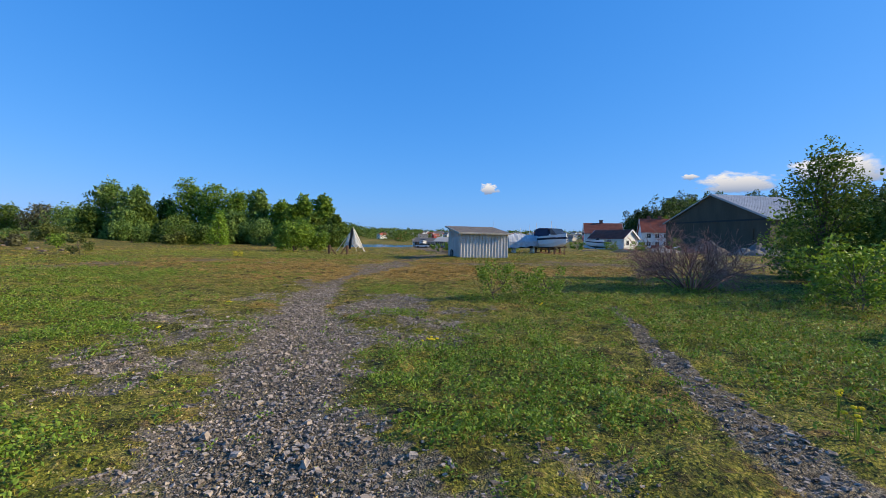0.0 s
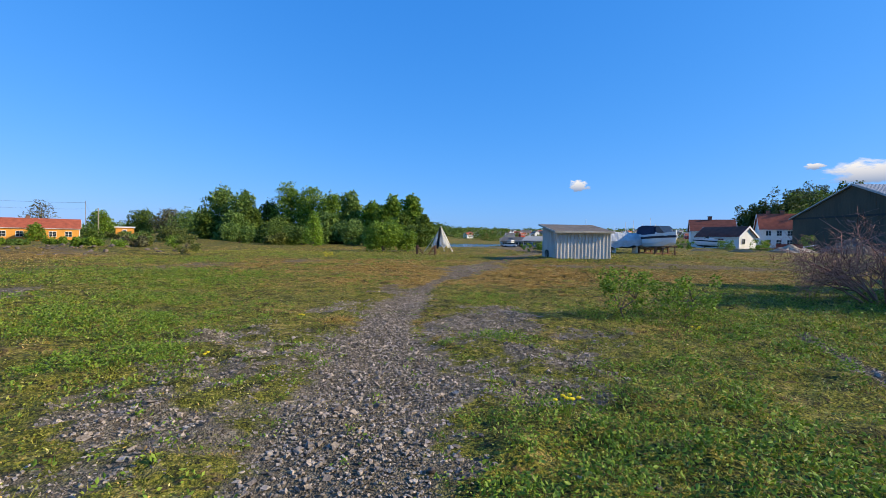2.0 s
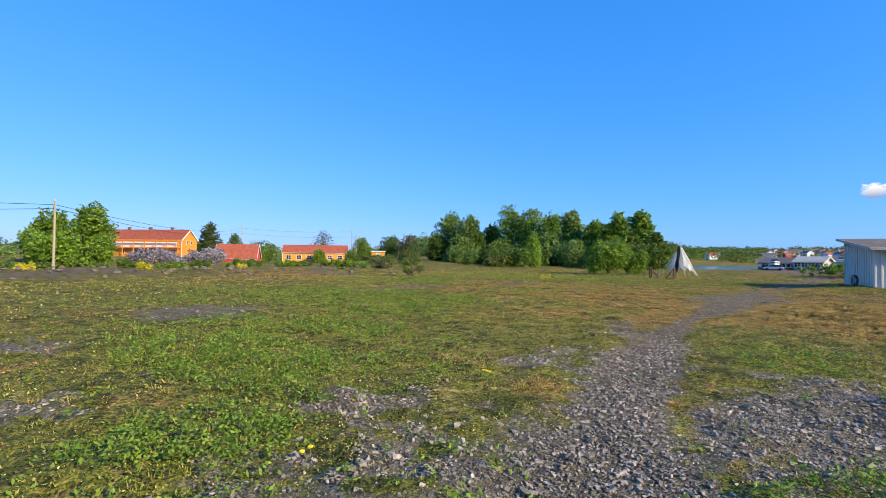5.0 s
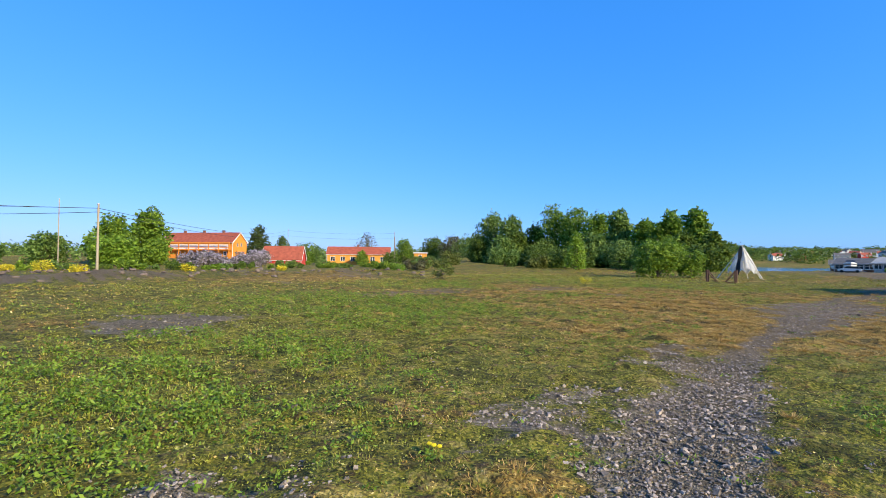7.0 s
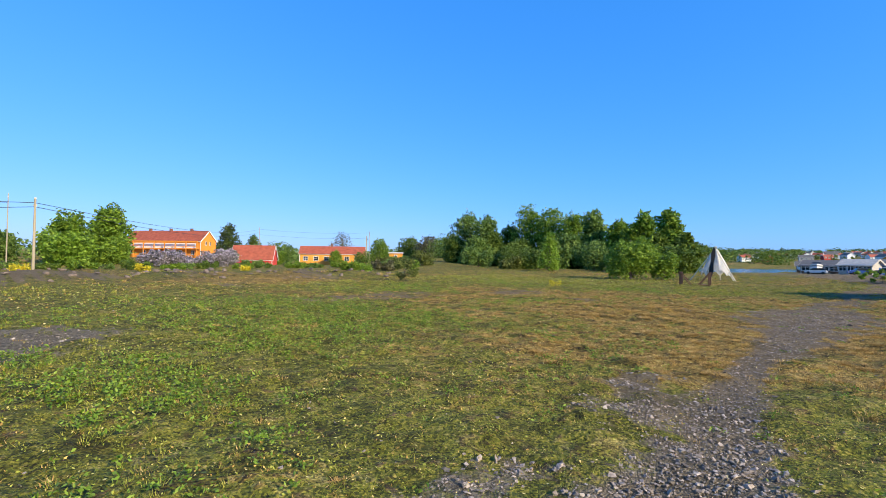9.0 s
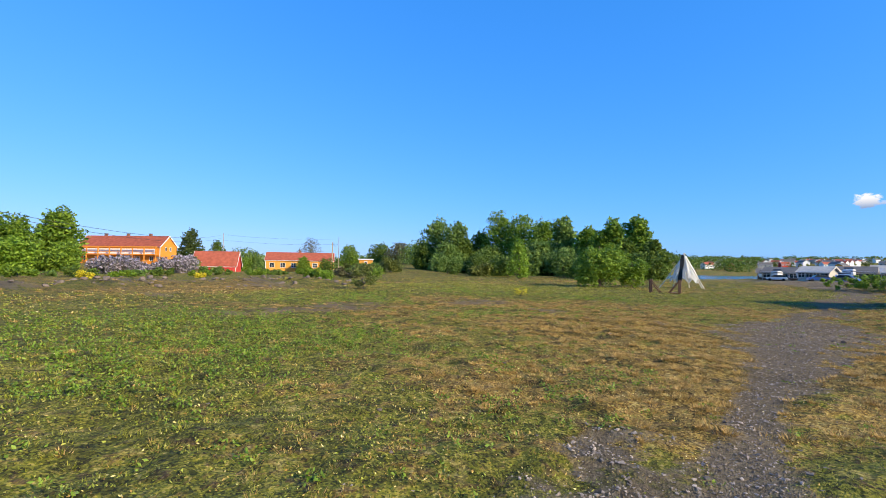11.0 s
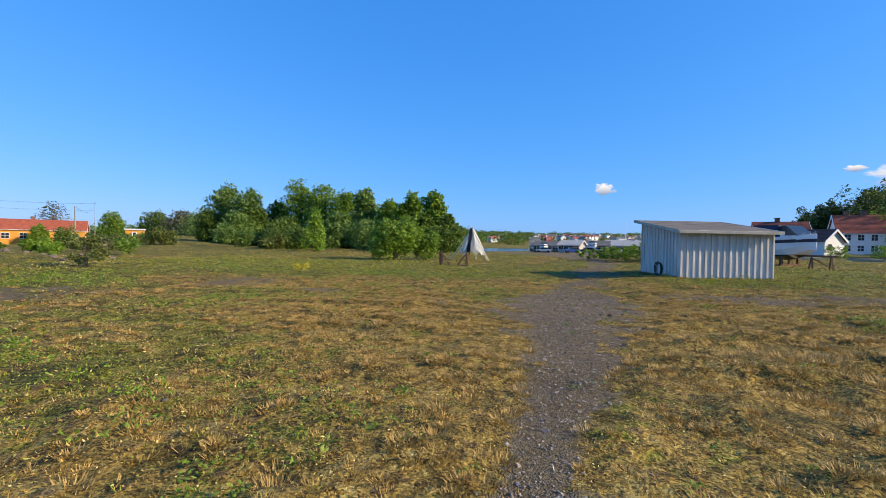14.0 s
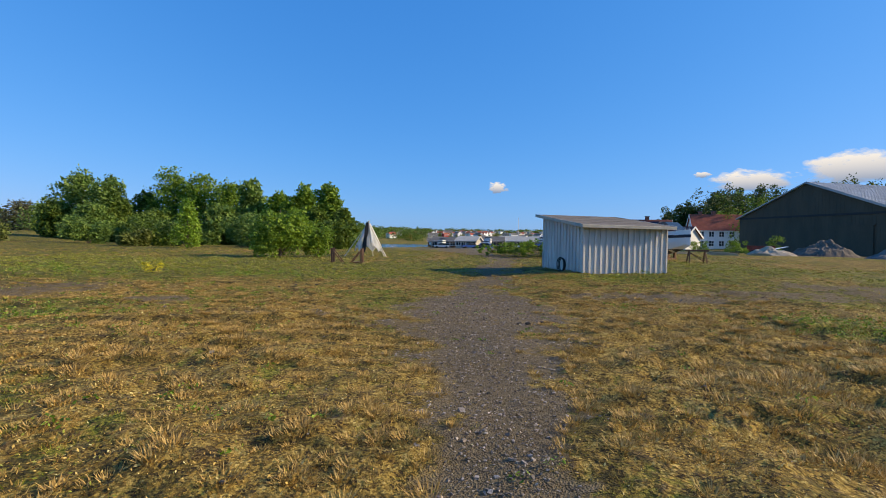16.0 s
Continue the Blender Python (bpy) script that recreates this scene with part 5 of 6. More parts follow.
# ---- shrubs and trees along the narrow side path ----
tree(17.0, 23.5, 6.5, 5.0, "leaf_dark", "tall leafy roadside tree with a thin crown", 111, 13000, 0.075, "bark", "round", 0.1)
tree(19.5, 20.5, 5.2, 5.5, "leaf_dark", "dense green tree beside the tall one", 112, 11000, 0.09, "bark", "round", 0.05)
tree(23, 21.5, 6.8, 7, "leaf_dark", "dense green tree beside the tall one", 113, 10000, 0.1, "bark", "round", 0.05)
tree(18.4, 18.0, 7.6, 5.4, "leaf_dark", "dense green tree beside the tall one", 115, 12000, 0.09, "bark", "round", 0.04)
tree(20.5, 28, 4.4, 5, "leaf_mid", "dense green tree beside the tall one", 114, 6500, 0.12, "bark", "bush")
tree(16.5, 10.2, 4.4, 4.0, "leaf_dark", "leafy roadside tree beside the grass", 151, 4500, 0.1, "bark", "round", 0.05)
tree(15.0, 6.8, 3.4, 3.4, "leaf_mid", "leafy roadside tree beside the grass", 152, 3500, 0.1, "bark", "round", 0.05)
bare_shrub(9.0, 19.4, 2.3, 8.0, 115, "leafless brown thorn thicket on the grass")
tree(10.6, 14.0, 1.75, 3.0, "leaf_mid", "open spreading green shrub on the grass", 116, 2600, 0.06, "bark", "open", name="shrub", category="shrub")
tree(11.9, 15.6, 1.5, 2.4, "leaf_lime", "open spreading green shrub on the grass", 117, 1800, 0.06, "bark", "open", name="shrub", category="shrub")
tree(1.2, 14.6, 1.05, 1.1, "leaf_mid", "young willow shrub at the gravel's edge", 118, 1100, 0.04, "bark", "open", name="shrub", category="shrub")
tree(2.5, 15.0, 0.95, 1.3, "leaf_mid", "young willow shrub at the gravel's edge", 119, 1200, 0.04, "bark", "open", name="shrub", category="shrub")
for x, y, tall, wide, seed in [(-1.8, 66, 1.1, 3.4, 161), (7.4, 65, 1.9, 3.2, 162), (2.0, 62.5, 1.3, 3.6, 163), (5.8, 63, 1.7, 3.4, 164), (0.2, 64, 1.4, 3.2, 165), (0.8, 66, 1.2, 3, 121), (2.6, 67, 1.4, 3.0, 122), (6.2, 67, 2.0, 2.2, 123), (5.0, 71, 1.5, 4, 124), (1.5, 71, 1.2, 3, 125), (3.6, 64, 1.2, 3, 131), (8.2, 72, 1.5, 3, 132), (-0.6, 69, 0.9, 2.6, 133), (4.6, 63, 1.0, 2.4, 134), (32, 84, 1.8, 3, 126), (28, 86, 1.7, 2.4, 127), (42, 92, 2.6, 2.2, 128), (22, 86, 1.4, 2.6, 129), (35, 90, 1.7, 2.2, 130)]:
    tree(x, y, tall, wide, "leaf_mid", "loose green shrub at the edge of the yard", seed, 1500, 0.085, "bark", "open", name="shrub", category="shrub", group="shrubs round the yard")


# ---- woods, far shore and harbour ----
def woods(name, spots_xy, mat, label, leaf, cards, seed, tall=(9, 14), wide=(7, 11), low=0.3):
    rng = np.random.default_rng(seed)
    vs, fs, n = [], [], 0
    for x, y in spots_xy:
        t, w = rng.uniform(*tall), rng.uniform(*wide)
        z = float(height(x, y))
        lumps = [(x + rng.normal() * w * 0.2, y + rng.normal() * w * 0.2, z + t * f, w * 0.3 * (1.1 - 0.6 * f), 1.1) for f in (low, 0.42, 0.55, 0.68, 0.8, 0.9)]
        v, f = leaf_cards(rng, crown_points(rng, lumps, cards, 0.5), leaf, 0.6)
        vs.append(v)
        fs.append(f + n)
        n += len(v)
    return tagged(new(name, mesh_of(name, np.concatenate(vs), np.concatenate(fs), mat)), label, "woods", kind="stuff")


def sector(rng, count, b0, b1, r0, r1):
    out = []
    for k in range(count):
        b, r = radians(rng.uniform(b0, b1)), math.sqrt(rng.uniform(r0 * r0, r1 * r1))
        out.append((HUB[0] + r * math.sin(b), HUB[1] + r * math.cos(b)))
    return out


rng = np.random.default_rng(77)
woods("woods", [p for p in sector(rng, 90, 25.5, 52, 170, 235)], "leaf_pine", "dark mixed woods on the hill behind the barn", 0.36, 820, 201, (11, 16), (8, 12), 0.1)
woods("woods", [p for p in sector(rng, 46, 28, 50, 150, 190)], "leaf_mid", "fresh green trees on the hill behind the barn", 0.3, 900, 202, (9, 14), (7, 11))
woods("woods", [p for p in sector(rng, 30, 22.6, 28.5, 185, 250)], "leaf_pine", "dark pines on the hill behind the barn", 0.4, 900, 203, (9, 15), (7, 10), 0.12)
woods("woods", sector(rng, 330, -24, -4, 500, 1100), "leaf_dark", "dark green woods on the far shore", 1.1, 110, 204, (9, 14), (12, 20), 0.1)
woods("woods", sector(rng, 340, -8, 28, 600, 1350), "scrub", "trees scattered among the houses of the far shore", 0.9, 80, 205, (4, 7), (6, 10), 0.12)
woods("woods", sector(rng, 300, -6, 30, 1250, 1650), "leaf_dark", "dark wooded ridge far off", 1.8, 80, 206, (8, 12), (18, 30), 0.12)
woods("woods", sector(rng, 120, -100, -40, 270, 420), "leaf_grey", "pale green trees beyond the ochre houses", 0.8, 160, 207, (5, 9), (9, 14))


def town_house(wall, roof, w, dp, eaves, ridge, label):
    ob = gable_house("town_house", 0, 0, 0, w, dp, eaves, ridge, wall, roof, label, z=0, over=0.3, courses=False, windows=[(w * (k + 0.5) / 3, 0.9, 1.3, 1.4) for k in range(3)])
    ob["group"] = "houses of the far shore"
    return ob


kinds = [town_house("white_paint", "tile_roof", 11, 8, 3.4, 6.2, "small white house with a red roof across the water"), town_house("white_paint", "tile_grey", 12, 8, 4.2, 6.8, "small white house with a grey roof across the water"),
         town_house("yellow_paint", "tile_grey", 10, 8, 3.4, 6.0, "small yellow house with a grey roof across the water"), town_house("trim_grey", "tile_grey", 13, 9, 3.2, 5.8, "small grey house with a dark roof across the water"),
         town_house("red_paint", "tile_roof", 10, 7, 3.0, 5.6, "small red house with a red roof across the water")]
spots_town = sector(rng, 170, -5, 20, 620, 1350) + sector(rng, 6, -11, -6, 540, 800)
for k, (x, y) in enumerate(spots_town):
    m = pose(x, y, float(height(x, y)) + 1.4, 0, 0, float(rng.uniform(-60, 60)))
    if k < len(kinds):
        kinds[k].matrix_basis = m
    else:
        copy_thing(kinds[int(rng.choice(5, p=[0.25, 0.33, 0.1, 0.22, 0.1]))], m)


def boathouse(bearing, r, turn, w, dp, eaves, ridge, wall, roof, label, z=None):
    b = radians(bearing)
    x, y = HUB[0] + r * math.sin(b), HUB[1] + r * math.cos(b)
    return gable_house("boathouse", x, y, turn, w, dp, eaves, ridge, wall, roof, label, "boathouse", z=z, over=0.5, courses=False, windows=[(w * (k + 0.5) / 4, 0.8, 1.6, 1.4) for k in range(4)], trim="trim_grey")


boathouse(-4.6, 205, 4, 12, 7, 2.4, 3.8, "old_wood", "tile_grey", "low dark boathouse on the quay")
boathouse(0.6, 190, -6, 9, 7, 2.6, 3.9, "trim_grey", "barn_roof", "pale grey boathouse on the quay")
boathouse(4.2, 200, -10, 9, 7, 3.0, 4.8, "white_paint", "trim_grey", "white boathouse with a pale roof on the quay")
boathouse(8.0, 185, -4, 9, 7, 2.6, 4.0, "old_wood", "trim_grey", "grey-roofed boathouse on the quay")
boathouse(12.5, 215, -16, 9, 7, 2.6, 4.2, "red_paint", "tile_roof", "red boathouse on the quay")
for k in range(34):
    b, r = radians(-4.2 + 0.6 * k), 168 + 26 * math.sin(k * 2.2)
    motor_boat(HUB[0] + r * math.sin(b), HUB[1] + r * math.cos(b), -70 + 60 * math.sin(k * 1.7), "small white boat laid up on the quay", canopy=k % 3 == 0, z_lift=0.5 + 0.3 * (k % 2), length=6.2)["group"] = "boats laid up on the quay"
for k, (bearing, r, w, mat) in enumerate([(-4.2, 150, 8, "old_wood"), (-2.6, 168, 9, "old_wood"), (-1.2, 138, 6, "trim_grey"), (1.4, 146, 8, "old_wood"), (2.6, 170, 8, "trim_grey"), (5.2, 140, 9, "old_wood"), (6.8, 160, 8, "white_paint"), (9.2, 142, 8, "old_wood"), (11.0, 165, 9, "trim_grey")]):
    boathouse(bearing, r, -12 + 9 * math.sin(k * 2.3), w, 6, 2.1, 3.4, mat, ("tile_grey", "barn_roof", "trim_grey")[k % 3], "weathered low shed among the boats on the quay")
for k, (bearing, r) in enumerate([(-3.0, 132), (0.4, 128), (2.2, 134), (6.0, 130), (9.4, 132)]):
    b = radians(bearing)
    parked_car(HUB[0] + r * math.sin(b), HUB[1] + r * math.cos(b), 20 * math.sin(k * 2.1), ("car_white", "car_blue", "tile_grey")[k % 3], ("white", "blue", "dark grey")[k % 3] + " car parked on the gravel quay")
for bearing, r, s, mat, label in [(1.8, 140, 2.4, "blue_tarp", "heap under a blue tarpaulin on the quay"), (3.0, 136, 2.0, "blue_tarp", "heap under a blue tarpaulin on the quay"), (-2.5, 150, 3, "tile_grey", "dark heap of gear on the quay"), (11.8, 150, 3, "rust_red", "red covered boat gear on the quay"), (10.2, 146, 2.6, "rust_red", "red covered boat gear on the quay")]:
    b = radians(bearing)
    heap("tarpaulin_bundle", HUB[0] + r * math.sin(b), HUB[1] + r * math.cos(b), s * 2, s * 1.6, s * 0.6, mat, label, bearing)
for bearing, r, tall in [(6.4, 175, 11), (11.0, 190, 9.5), (12.0, 180, 10), (12.8, 200, 9), (13.8, 190, 11), (14.6, 170, 8), (9.6, 210, 9)]:
    b = radians(bearing)
    mt = thing("mast", HUB[0] + r * math.sin(b), HUB[1] + r * math.cos(b), "thin pale sailing-boat mast at the quay", "mast", "masts at the quay")
    bm = bmesh.new()
    rod(bm, (0, 0, 0), (0, 0, tall), 0.11, 0.06, 6)
    part("spar", bm, "white_paint", mt)


# ---- clouds ----
def cloud(bearing, slope, wide, tall, seed, grey=0.0):
    m, n, l, b = material("cloud_vapour")
    tc, mp = n.new("ShaderNodeTexCoord"), n.new("ShaderNodeMapping")
    l.new(tc.outputs["Object"], mp.inputs["Vector"])
    mp.inputs["Location"].default_value = (seed * 3.1, 0, seed)
    nz = n.new("ShaderNodeTexNoise")
    nz.inputs["Scale"].default_value, nz.inputs["Detail"].default_value, nz.inputs["Roughness"].default_value = 2.2, 7, 0.6
    l.new(mp.outputs["Vector"], nz.inputs["Vector"])
    ln = n.new("ShaderNodeVectorMath")
    ln.operation = "LENGTH"
    l.new(tc.outputs["Object"], ln.inputs[0])
    sub = n.new("ShaderNodeMath")
    sub.operation = "SUBTRACT"
    l.new(nz.outputs["Fac"], sub.inputs[0])
    mul = n.new("ShaderNodeMath")
    mul.operation = "MULTIPLY"
    l.new(ln.outputs["Value"], mul.inputs[0])
    mul.inputs[1].default_value = 0.7
    l.new(mul.outputs[0], sub.inputs[1])
    al = n.new("ShaderNodeMapRange")
    al.inputs["From Min"].default_value, al.inputs["From Max"].default_value = 0.03, 0.22
    l.new(sub.outputs[0], al.inputs["Value"])
    sx = n.new("ShaderNodeSeparateXYZ")
    l.new(tc.outputs["Object"], sx.inputs[0])
    mr = n.new("ShaderNodeMapRange")
    mr.inputs["From Min"].default_value, mr.inputs["From Max"].default_value = -0.5, 0.4
    l.new(sx.outputs["Z"], mr.inputs["Value"])
    # card glows by itself: shaded base and sunlit top are painted by height
    r = ramp(n, [(0.0, (0.26, 0.36, 0.56)), (0.55, (0.66, 0.68, 0.75)), (1.0, (0.95, 0.92, 0.9))])
    l.new(mr.outputs["Result"], r.inputs["Fac"])
    em = n.new("ShaderNodeEmission")
    em.inputs["Strength"].default_value = 0.85
    l.new(r.outputs["Color"], em.inputs["Color"])
    tr, mx = n.new("ShaderNodeBsdfTransparent"), n.new("ShaderNodeMixShader")
    l.new(al.outputs["Result"], mx.inputs["Fac"])
    l.new(tr.outputs["BSDF"], mx.inputs[1])
    l.new(em.outputs["Emission"], mx.inputs[2])
    l.new(mx.outputs["Shader"], n["Material Output"].inputs["Surface"])
    far = 3200
    b2 = radians(bearing)
    me = mesh_of("cloud", [(-1, 0, -1), (1, 0, -1), (1, 0, 1), (-1, 0, 1)], [(0, 1, 2, 3)], m)
    ob = new("cloud", me)
    ob.matrix_basis = pose(HUB[0] + far * math.sin(b2), HUB[1] + far * math.cos(b2), slope * far, 0, 0, -bearing) @ Matrix.Diagonal((wide * far / 2, 1, tall * far / 2, 1))
    ob.visible_shadow = False
    tagged(ob, "small white cloud low in the sky", "cloud", kind="structure")


cloud(4.0, 0.113, 0.062, 0.038, 1)
cloud(30.8, 0.116, 0.19, 0.068, 2)
cloud(38.8, 0.129, 0.2, 0.095, 5)
cloud(26.4, 0.132, 0.045, 0.018, 9)


# ---- ground cover ----
WALKED = [(0.0, 3.0), (-1.0, 5.7), (-1.8, 7.4), (-2.7, 10.6), (-3.9, 14.0), (-4.1, 16.5), (-4.7, 20.0), (-4.4, 25.0), (-4.4, 30.0)]


def line_distance(x, y):
    d = np.full(x.shape, 1e9)
    for (ax, ay), (bx, by) in zip(WALKED, WALKED[1:]):
        t = np.clip(((x - ax) * (bx - ax) + (y - ay) * (by - ay)) / ((bx - ax) ** 2 + (by - ay) ** 2), 0, 1)
        d = np.minimum(d, np.hypot(x - ax - t * (bx - ax), y - ay - t * (by - ay)))
    return d


def blades(rng, x, y, z, tall, width, spread):
    """One-face grass blades: a narrow triangle each, leaning out from its tuft."""
    n = len(x)
    b = rng.uniform(0, 2 * math.pi, n)
    a = b + math.pi / 2 + rng.normal(size=n) * 0.5
    lean = tall * rng.uniform(0.2, 1.5, n)
    off = spread * rng.random(n) ** 0.5
    base = np.stack([x + np.cos(b) * off, y + np.sin(b) * off, z - 0.008], 1)
    side = np.stack([np.cos(a) * width, np.sin(a) * width, np.zeros(n)], 1)
    tip = base + np.stack([np.cos(b) * lean, np.sin(b) * lean, tall], 1)
    return np.stack([base - side, base + side, tip], 1).reshape(-1, 3), np.arange(3 * n).reshape(n, 3)


def candidates(rng, x0, x1, y0, y1, per_m2, fall, least):
    n = int((x1 - x0) * (y1 - y0) * per_m2)
    x, y = rng.uniform(x0, x1, n), rng.uniform(y0, y1, n)
    d = line_distance(x, y)
    keep = rng.random(n) < np.clip(np.exp(-(d - 2.5) / fall), least, 1)
    return x[keep], y[keep], d[keep]


def scatter_ground_cover():
    rng = np.random.default_rng(300)
    # tufts of grass
    x, y, d = candidates(rng, -46, 22, 3.0, 76, 60, 7.0, 0.06)
    g, dry, lush = cover(x, y)
    clump = fbm(x, y, 1.3, 81, 3)
    z = height(x, y)
    rank = smooth(x, 3.6, 5.0) * smooth(22 - y, 0, 4)
    ok = rng.random(len(x)) < np.clip(0.34 + 0.5 * lush + 0.9 * (clump - 0.45) + 0.3 * rank, 0.05, 1) * (1 - 0.93 * smooth(g, 0.15, 0.8))
    x, y, d, g, dry, lush, z, rank = (q[ok] for q in (x, y, d, g, dry, lush, z, rank))
    is_dry = rng.random(len(x)) < np.clip(dry * 1.3 - 0.14 - 0.4 * rank, 0.05, 0.92)
    grow = 1 + 0.045 * np.minimum(d, 30)
    tall = (0.014 + 0.03 * rng.random(len(x)) + 0.035 * lush * rng.random(len(x))) * (1 + 0.4 * rank) * grow
    for mat, sel, label in (("grass_green", ~is_dry, "short green grass of the field"), ("grass_dry", is_dry, "straw-coloured dry grass of the field")):
        q = [np.repeat(v[sel], 12) for v in (x, y, z, tall, d, grow)]
        v, f = blades(rng, q[0], q[1], q[2], q[3] * rng.uniform(0.5, 1.2, len(q[0])), 0.0022 + 0.0007 * np.minimum(q[4], 30), 0.06 * q[5])
        tagged(new("grass", mesh_of("grass", v, f, mat)), label, "grass", kind="stuff")
    # low leaves, stalks and withered litter that make up the turf
    x, y, d = candidates(rng, -34, 16, 3.0, 56, 860, 4.2, 0.075)
    g, dry, lush = cover(x, y)
    patch = fbm(x, y, 1.9, 91, 3)
    ok = rng.random(len(x)) < np.clip(0.2 + 1.5 * (patch - 0.38) + 0.5 * lush, 0.06, 1) * (1 - 0.9 * smooth(g, 0.2, 0.85))
    x, y, d, dry, lush, patch = (q[ok] for q in (x, y, d, dry, lush, patch))
    withered = rng.random(len(x)) < np.clip(0.1 + dry * 1.15 - 0.5 * lush, 0.06, 0.92)
    size = (0.0085 + 0.0011 * np.minimum(d, 26)) * rng.uniform(0.7, 1.4, len(x))
    lift = (0.005 + 0.06 * rng.random(len(x)) * np.clip(patch - 0.3 + 0.4 * lush, 0.05, 1)) * (1 + 0.04 * d)
    c = np.stack([x, y, height(x, y) + lift], 1)
    for mat, sel, label in (("litter_green", ~withered, "tiny low leaves that carpet the field"), ("litter_dry", withered, "withered stalks and litter that carpet the field")):
        v, f = leaf_cards(rng, c[sel], size[sel][:, None], 0.5)
        tagged(new("turf", mesh_of("turf", v, f, mat)), label, "turf", kind="stuff")
    # raised tussocks of bleached grass
    x, y, d = candidates(rng, -24, 14, 12.0, 48, 11, 8.0, 0.14)
    g, dry, lush = cover(x, y)
    ok = (rng.random(len(x)) < smooth(dry, 0.35, 0.8) + 0.5 * spots(x, y, TUSSOCK_SPOTS)) & (g < 0.5)
    q = [np.repeat(v[ok], 70) for v in (x, y, height(x, y), d)]
    span = np.repeat(rng.uniform(0.05, 0.15, int(ok.sum())) * (1 + 0.8 * spots(x[ok], y[ok], TUSSOCK_SPOTS)), 70)
    v, f = blades(rng, q[0], q[1], q[2], rng.uniform(0.5, 1.1, len(span)) * (0.022 + 0.3 * span), 0.005 + 0.0006 * q[3], span)
    tagged(new("tussocks", mesh_of("tussocks", v, f, "grass_dry")), "raised tussocks of bleached grass", "grass", kind="stuff")
    # broad-leaved weeds, thick where the ground is lush
    x, y, d = candidates(rng, -24, 12, 3.0, 40, 120, 4.5, 0.04)
    g, dry, lush = cover(x, y)
    clump = smooth(fbm(x, y, 2.2, 97, 3), 0.34, 0.52)
    ok = rng.random(len(x)) < np.clip(2.2 * lush - 0.35, 0.03, 1) * (0.15 + 0.85 * clump) * (1 - 0.4 * g) * (1 - 0.75 * smooth(y, 13, 17) * smooth(x, -13, -10))
    q = [np.repeat(v[ok], 14) for v in (x, y, height(x, y), lush, d)]
    n = len(q[0])
    grow = 1 + 0.06 * np.minimum(q[4], 20)
    stem = (0.012 + 0.11 * rng.random(n) * (0.3 + q[3])) * grow
    c = np.stack([q[0] + rng.normal(size=n) * 0.045 * grow, q[1] + rng.normal(size=n) * 0.045 * grow, q[2] + stem], 1)
    v, f = leaf_cards(rng, c, (0.019 * (1 + 0.05 * np.minimum(q[4], 20)))[:, None], 0.5)
    tagged(new("weeds", mesh_of("weeds", v, f, "weed")), "low leafy weeds and clover in the grass", "weeds", kind="stuff")
    # crushed stone
    x, y, d = candidates(rng, -21, 12, 3.0, 40, 780, 2.7, 0.03)
    g, dry, lush = cover(x, y)
    fine = smooth(y, 15, 22)
    ok = rng.random(len(x)) < np.clip(smooth(g, 0.1, 0.9), 0.012, 1) * (0.95 - 0.4 * fine)
    sx, sy, sd, fine = x[ok], y[ok], d[ok], fine[ok]
    sz = height(sx, sy)
    n = len(sx)
    size = 0.0073 * np.exp(rng.normal(size=n) * 0.42) * (1 + 0.03 * np.minimum(sd, 8)) * (1 - 0.25 * fine)
    corner = np.array([(i, j, k) for i in (-1, 1) for j in (-1, 1) for k in (-1, 1)], float)
    p = corner[None] * rng.uniform(0.4, 1.15, (n, 8, 3)) * size[:, None, None] * rng.uniform(0.6, 1.6, (n, 1, 3)) * np.array([1.25, 1.05, 0.6])
    a = rng.uniform(0, 2 * math.pi, n)
    tilt = rng.normal(size=n) * 0.5
    ca, sa, ct, st = np.cos(a)[:, None], np.sin(a)[:, None], np.cos(tilt)[:, None], np.sin(tilt)[:, None]
    px, py, pz = p[..., 0], p[..., 1] * ct - p[..., 2] * st, p[..., 1] * st + p[..., 2] * ct
    v = np.stack([sx[:, None] + px * ca - py * sa, sy[:, None] + px * sa + py * ca, (sz - 0.012 + size * 0.3)[:, None] + pz], -1).reshape(-1, 3)
    quad = np.array([(0, 1, 3, 2), (4, 6, 7, 5), (0, 4, 5, 1), (2, 3, 7, 6), (1, 5, 7, 3)])
    f = (np.arange(n)[:, None, None] * 8 + quad[None]).reshape(-1, 4)
    tagged(new("gravel", mesh_of("gravel", v, f, "stone")), "sharp grey crushed stone of the track", "gravel", kind="stuff")


scatter_ground_cover()


def rock(x, y, size, seed, mat="dark_stone", label="dark angular stone lying in the gravel", group="loose stones"):
    r = np.random.default_rng(seed)
    bm = bmesh.new()
    bmesh.ops.create_icosphere(bm, subdivisions=2, radius=1)
    cuts = r.normal(size=(13, 3))
    cuts /= np.linalg.norm(cuts, axis=1)[:, None]
    for v in bm.verts:
        for c in cuts:
            k = v.co.dot(Vector(c)) - 0.62
            if k > 0:
                v.co -= Vector(c) * k
    bmesh.ops.scale(bm, vec=(size * r.uniform(0.8, 1.3), size * r.uniform(0.7, 1.1), size * r.uniform(0.5, 0.8)), verts=bm.verts)
    ob = part("rock", bm, mat)
    ob.matrix_basis = pose(x, y, float(height(x, y)) + size * 0.22, 0, 0, float(r.uniform(0, 360)))
    tagged(ob, label, "rock", group)


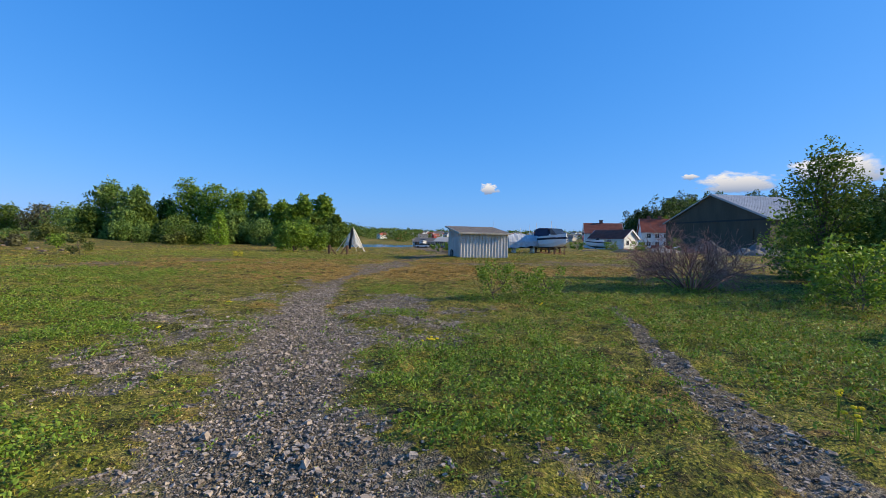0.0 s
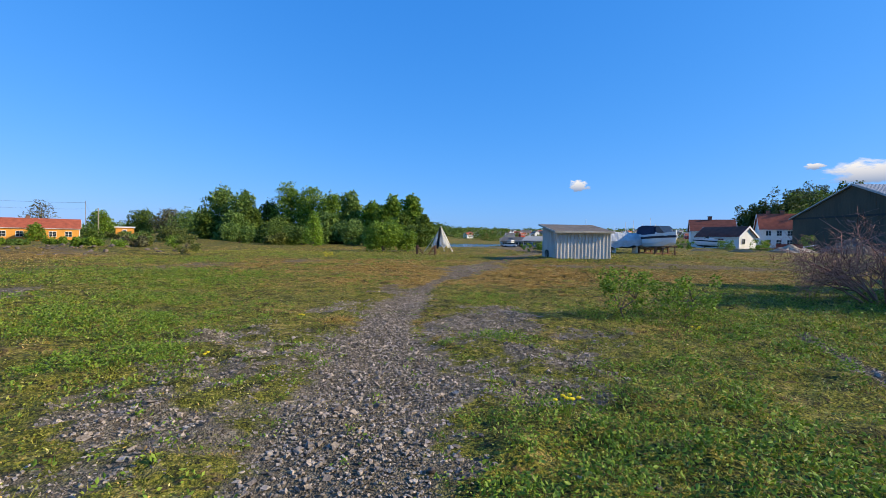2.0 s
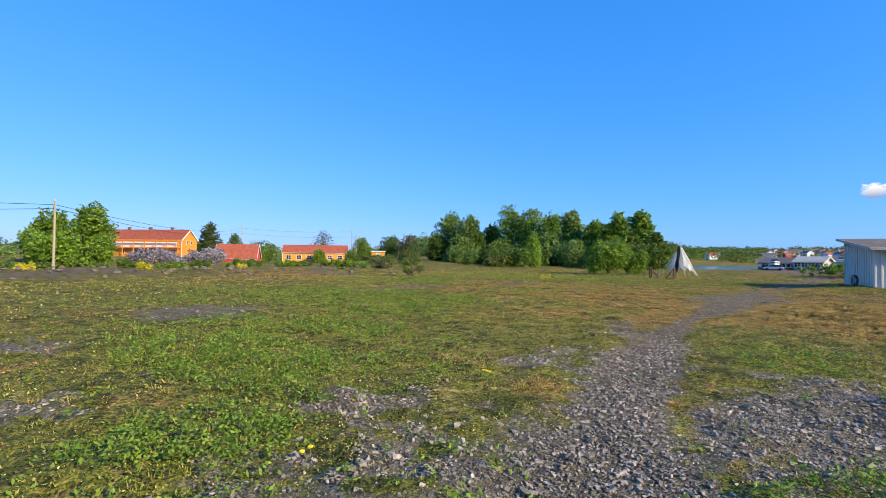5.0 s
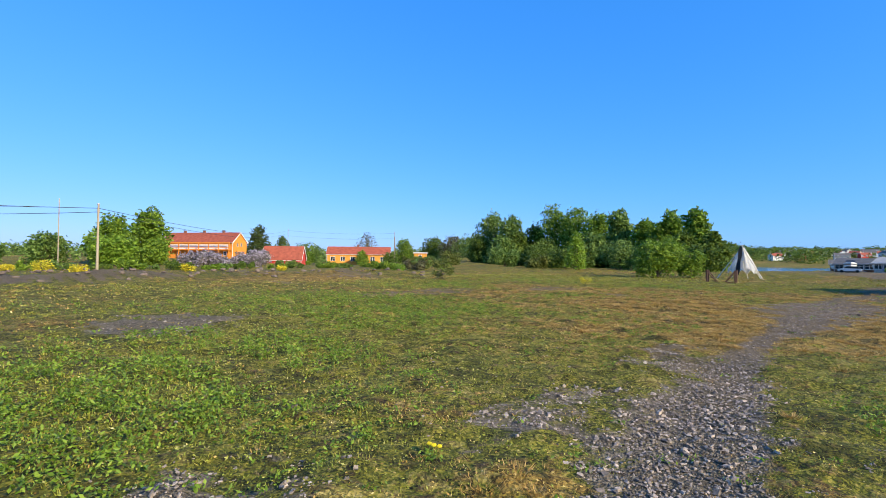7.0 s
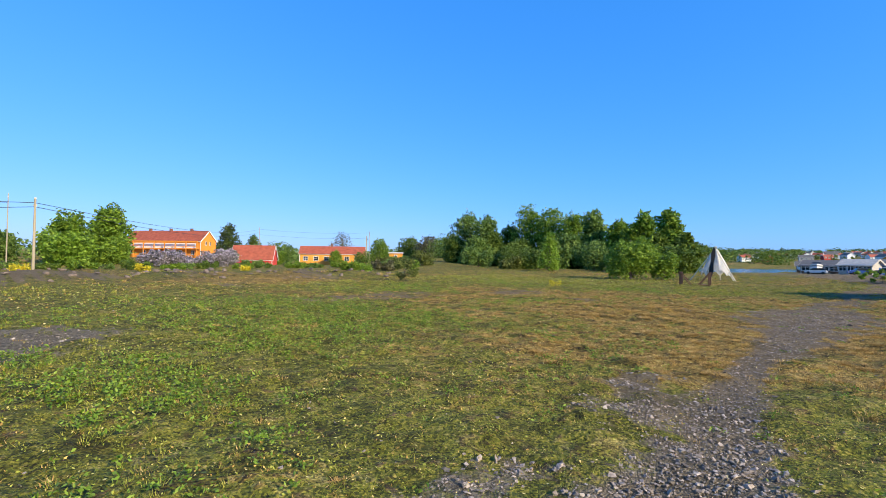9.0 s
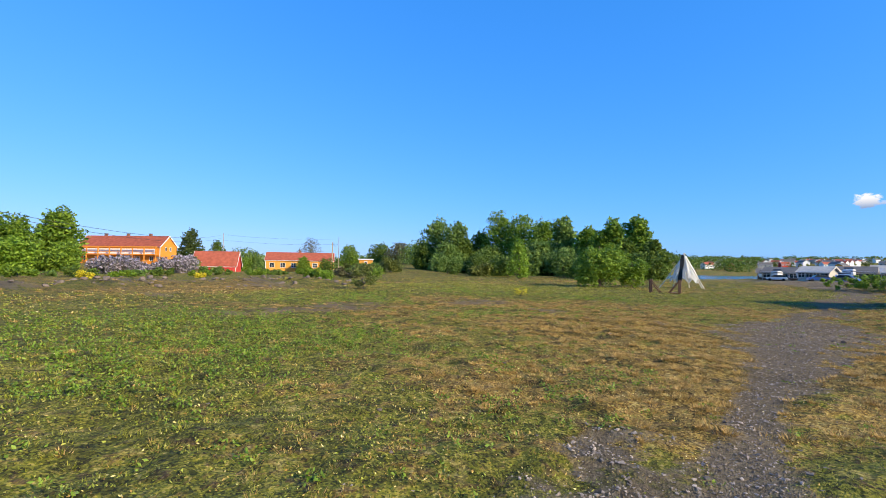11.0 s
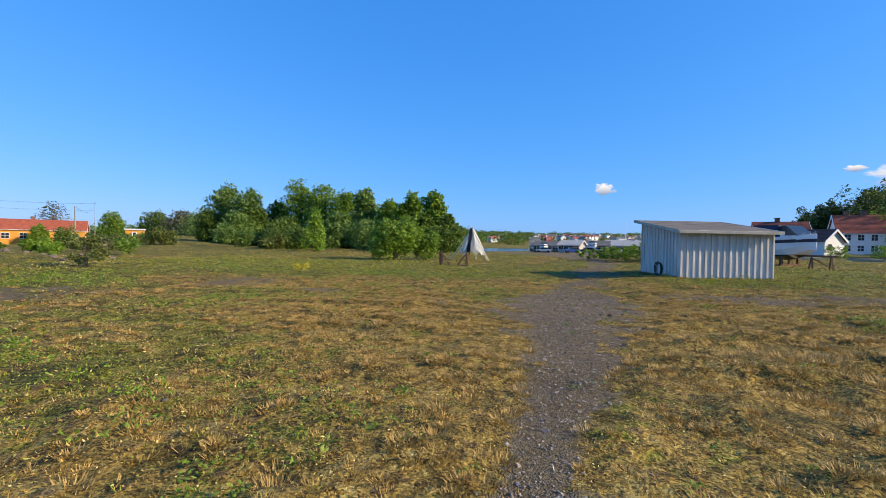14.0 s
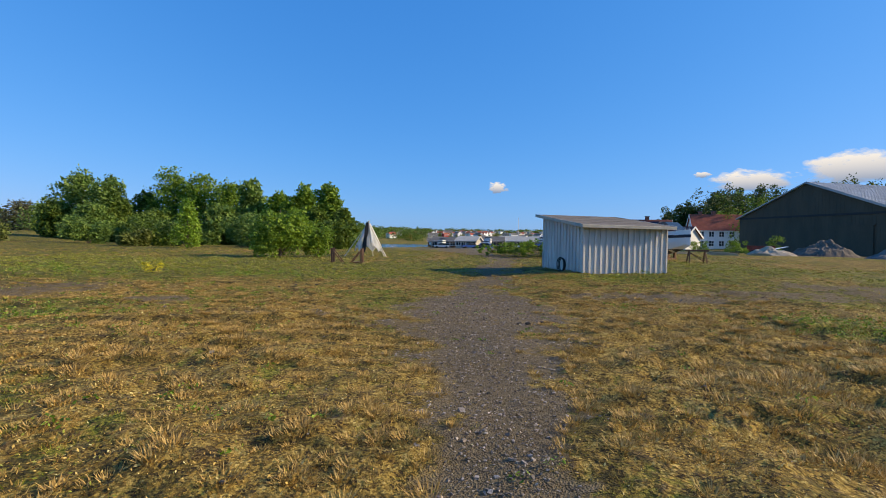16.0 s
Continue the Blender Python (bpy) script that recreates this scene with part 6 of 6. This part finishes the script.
for k, (x, y, s) in enumerate([(-2.43, 8.21, 0.1), (2.22, 6.35, 0.09), (-2.1, 8.5, 0.07), (-3.4, 29.1, 0.12), (-3.1, 29.3, 0.09), (-3.6, 29.0, 0.08), (-8.2, 21.4, 0.07), (-8.0, 18.2, 0.06), (-6.9, 17.3, 0.05), (-1.27, 7.3, 0.07),
                               (0.3, 7.5, 0.08), (-2.72, 6.6, 0.07), (-4.3, 7.4, 0.06), (1.6, 9.8, 0.07), (-0.8, 9.5, 0.11), (-0.66, 11.2, 0.1), (0.5, 12.5, 0.1), (-0.2, 13.2, 0.09), (-1.0, 8.0, 0.06), (-11.3, 30.1, 0.12),
                               (-10.2, 35.2, 0.12), (-9.6, 35.5, 0.1), (-10.6, 34.8, 0.1), (-6.2, 23.0, 0.05), (-4.9, 10.2, 0.06), (-3.3, 10.7, 0.05), (-0.4, 6.1, 0.07), (0.9, 5.6, 0.08), (-5.4, 13.9, 0.06), (-7.1, 12.3, 0.07)]):
    rock(x, y, s * 0.62, 400 + k)


def yellow_flowers(x, y, count, seed, tall=0.2):
    r = np.random.default_rng(seed)
    ob = thing("yellow_flowers", x, y, "clump of bright yellow flowers among the weeds", "flowers", "yellow flower clumps")
    bm = bmesh.new()
    heads = []
    for k in range(count):
        a, q = r.uniform(0, 2 * math.pi), r.uniform(0.0, 0.13)
        h = Vector((q * math.cos(a), q * math.sin(a), tall * r.uniform(0.7, 1.1)))
        rod(bm, (h.x * 0.4, h.y * 0.4, -0.01), h, 0.004, 0.003, 4)
        heads.append(h)
    part("stems", bm, "weed", ob)
    for h in heads:
        bm = bmesh.new()
        for k in range(7):
            a = k / 7 * 2 * math.pi
            c = bmesh.ops.create_icosphere(bm, subdivisions=1, radius=0.011, matrix=Matrix.Translation(h + Vector((0.014 * math.cos(a), 0.014 * math.sin(a), 0.004 * math.sin(k * 3)))))
        part("flower_head", bm, "petal", ob)


yellow_flowers(-0.25, 8.6, 7, 1)
yellow_flowers(3.4, 5.6, 5, 2, 0.28)
yellow_flowers(3.9, 6.4, 4, 3, 0.28)
yellow_flowers(-5.3, 12.6, 3, 4, 0.1)
yellow_flowers(-5.0, 9.6, 2, 5, 0.08)
yellow_flowers(2.2, 13.0, 4, 6, 0.2)
tree(-17.5, 38.7, 0.45, 0.8, "gorse", "small clump of yellow broom on the grass", 140, 260, 0.05, "bark", "bush", name="broom_bush", category="bush", group="yellow broom")

# stones of the bank at the field's edge
r = np.random.default_rng(9)
for k in range(200):
    yy = r.uniform(4, 44)
    xx = -44 + 0.25 * (yy - 20) + r.normal() * 3.0
    rock(float(xx), float(yy), float(0.1 + 0.22 * r.random() ** 2), 500 + k, "rubble", "grey-brown stone of the tipped bank", "stones of the bank")
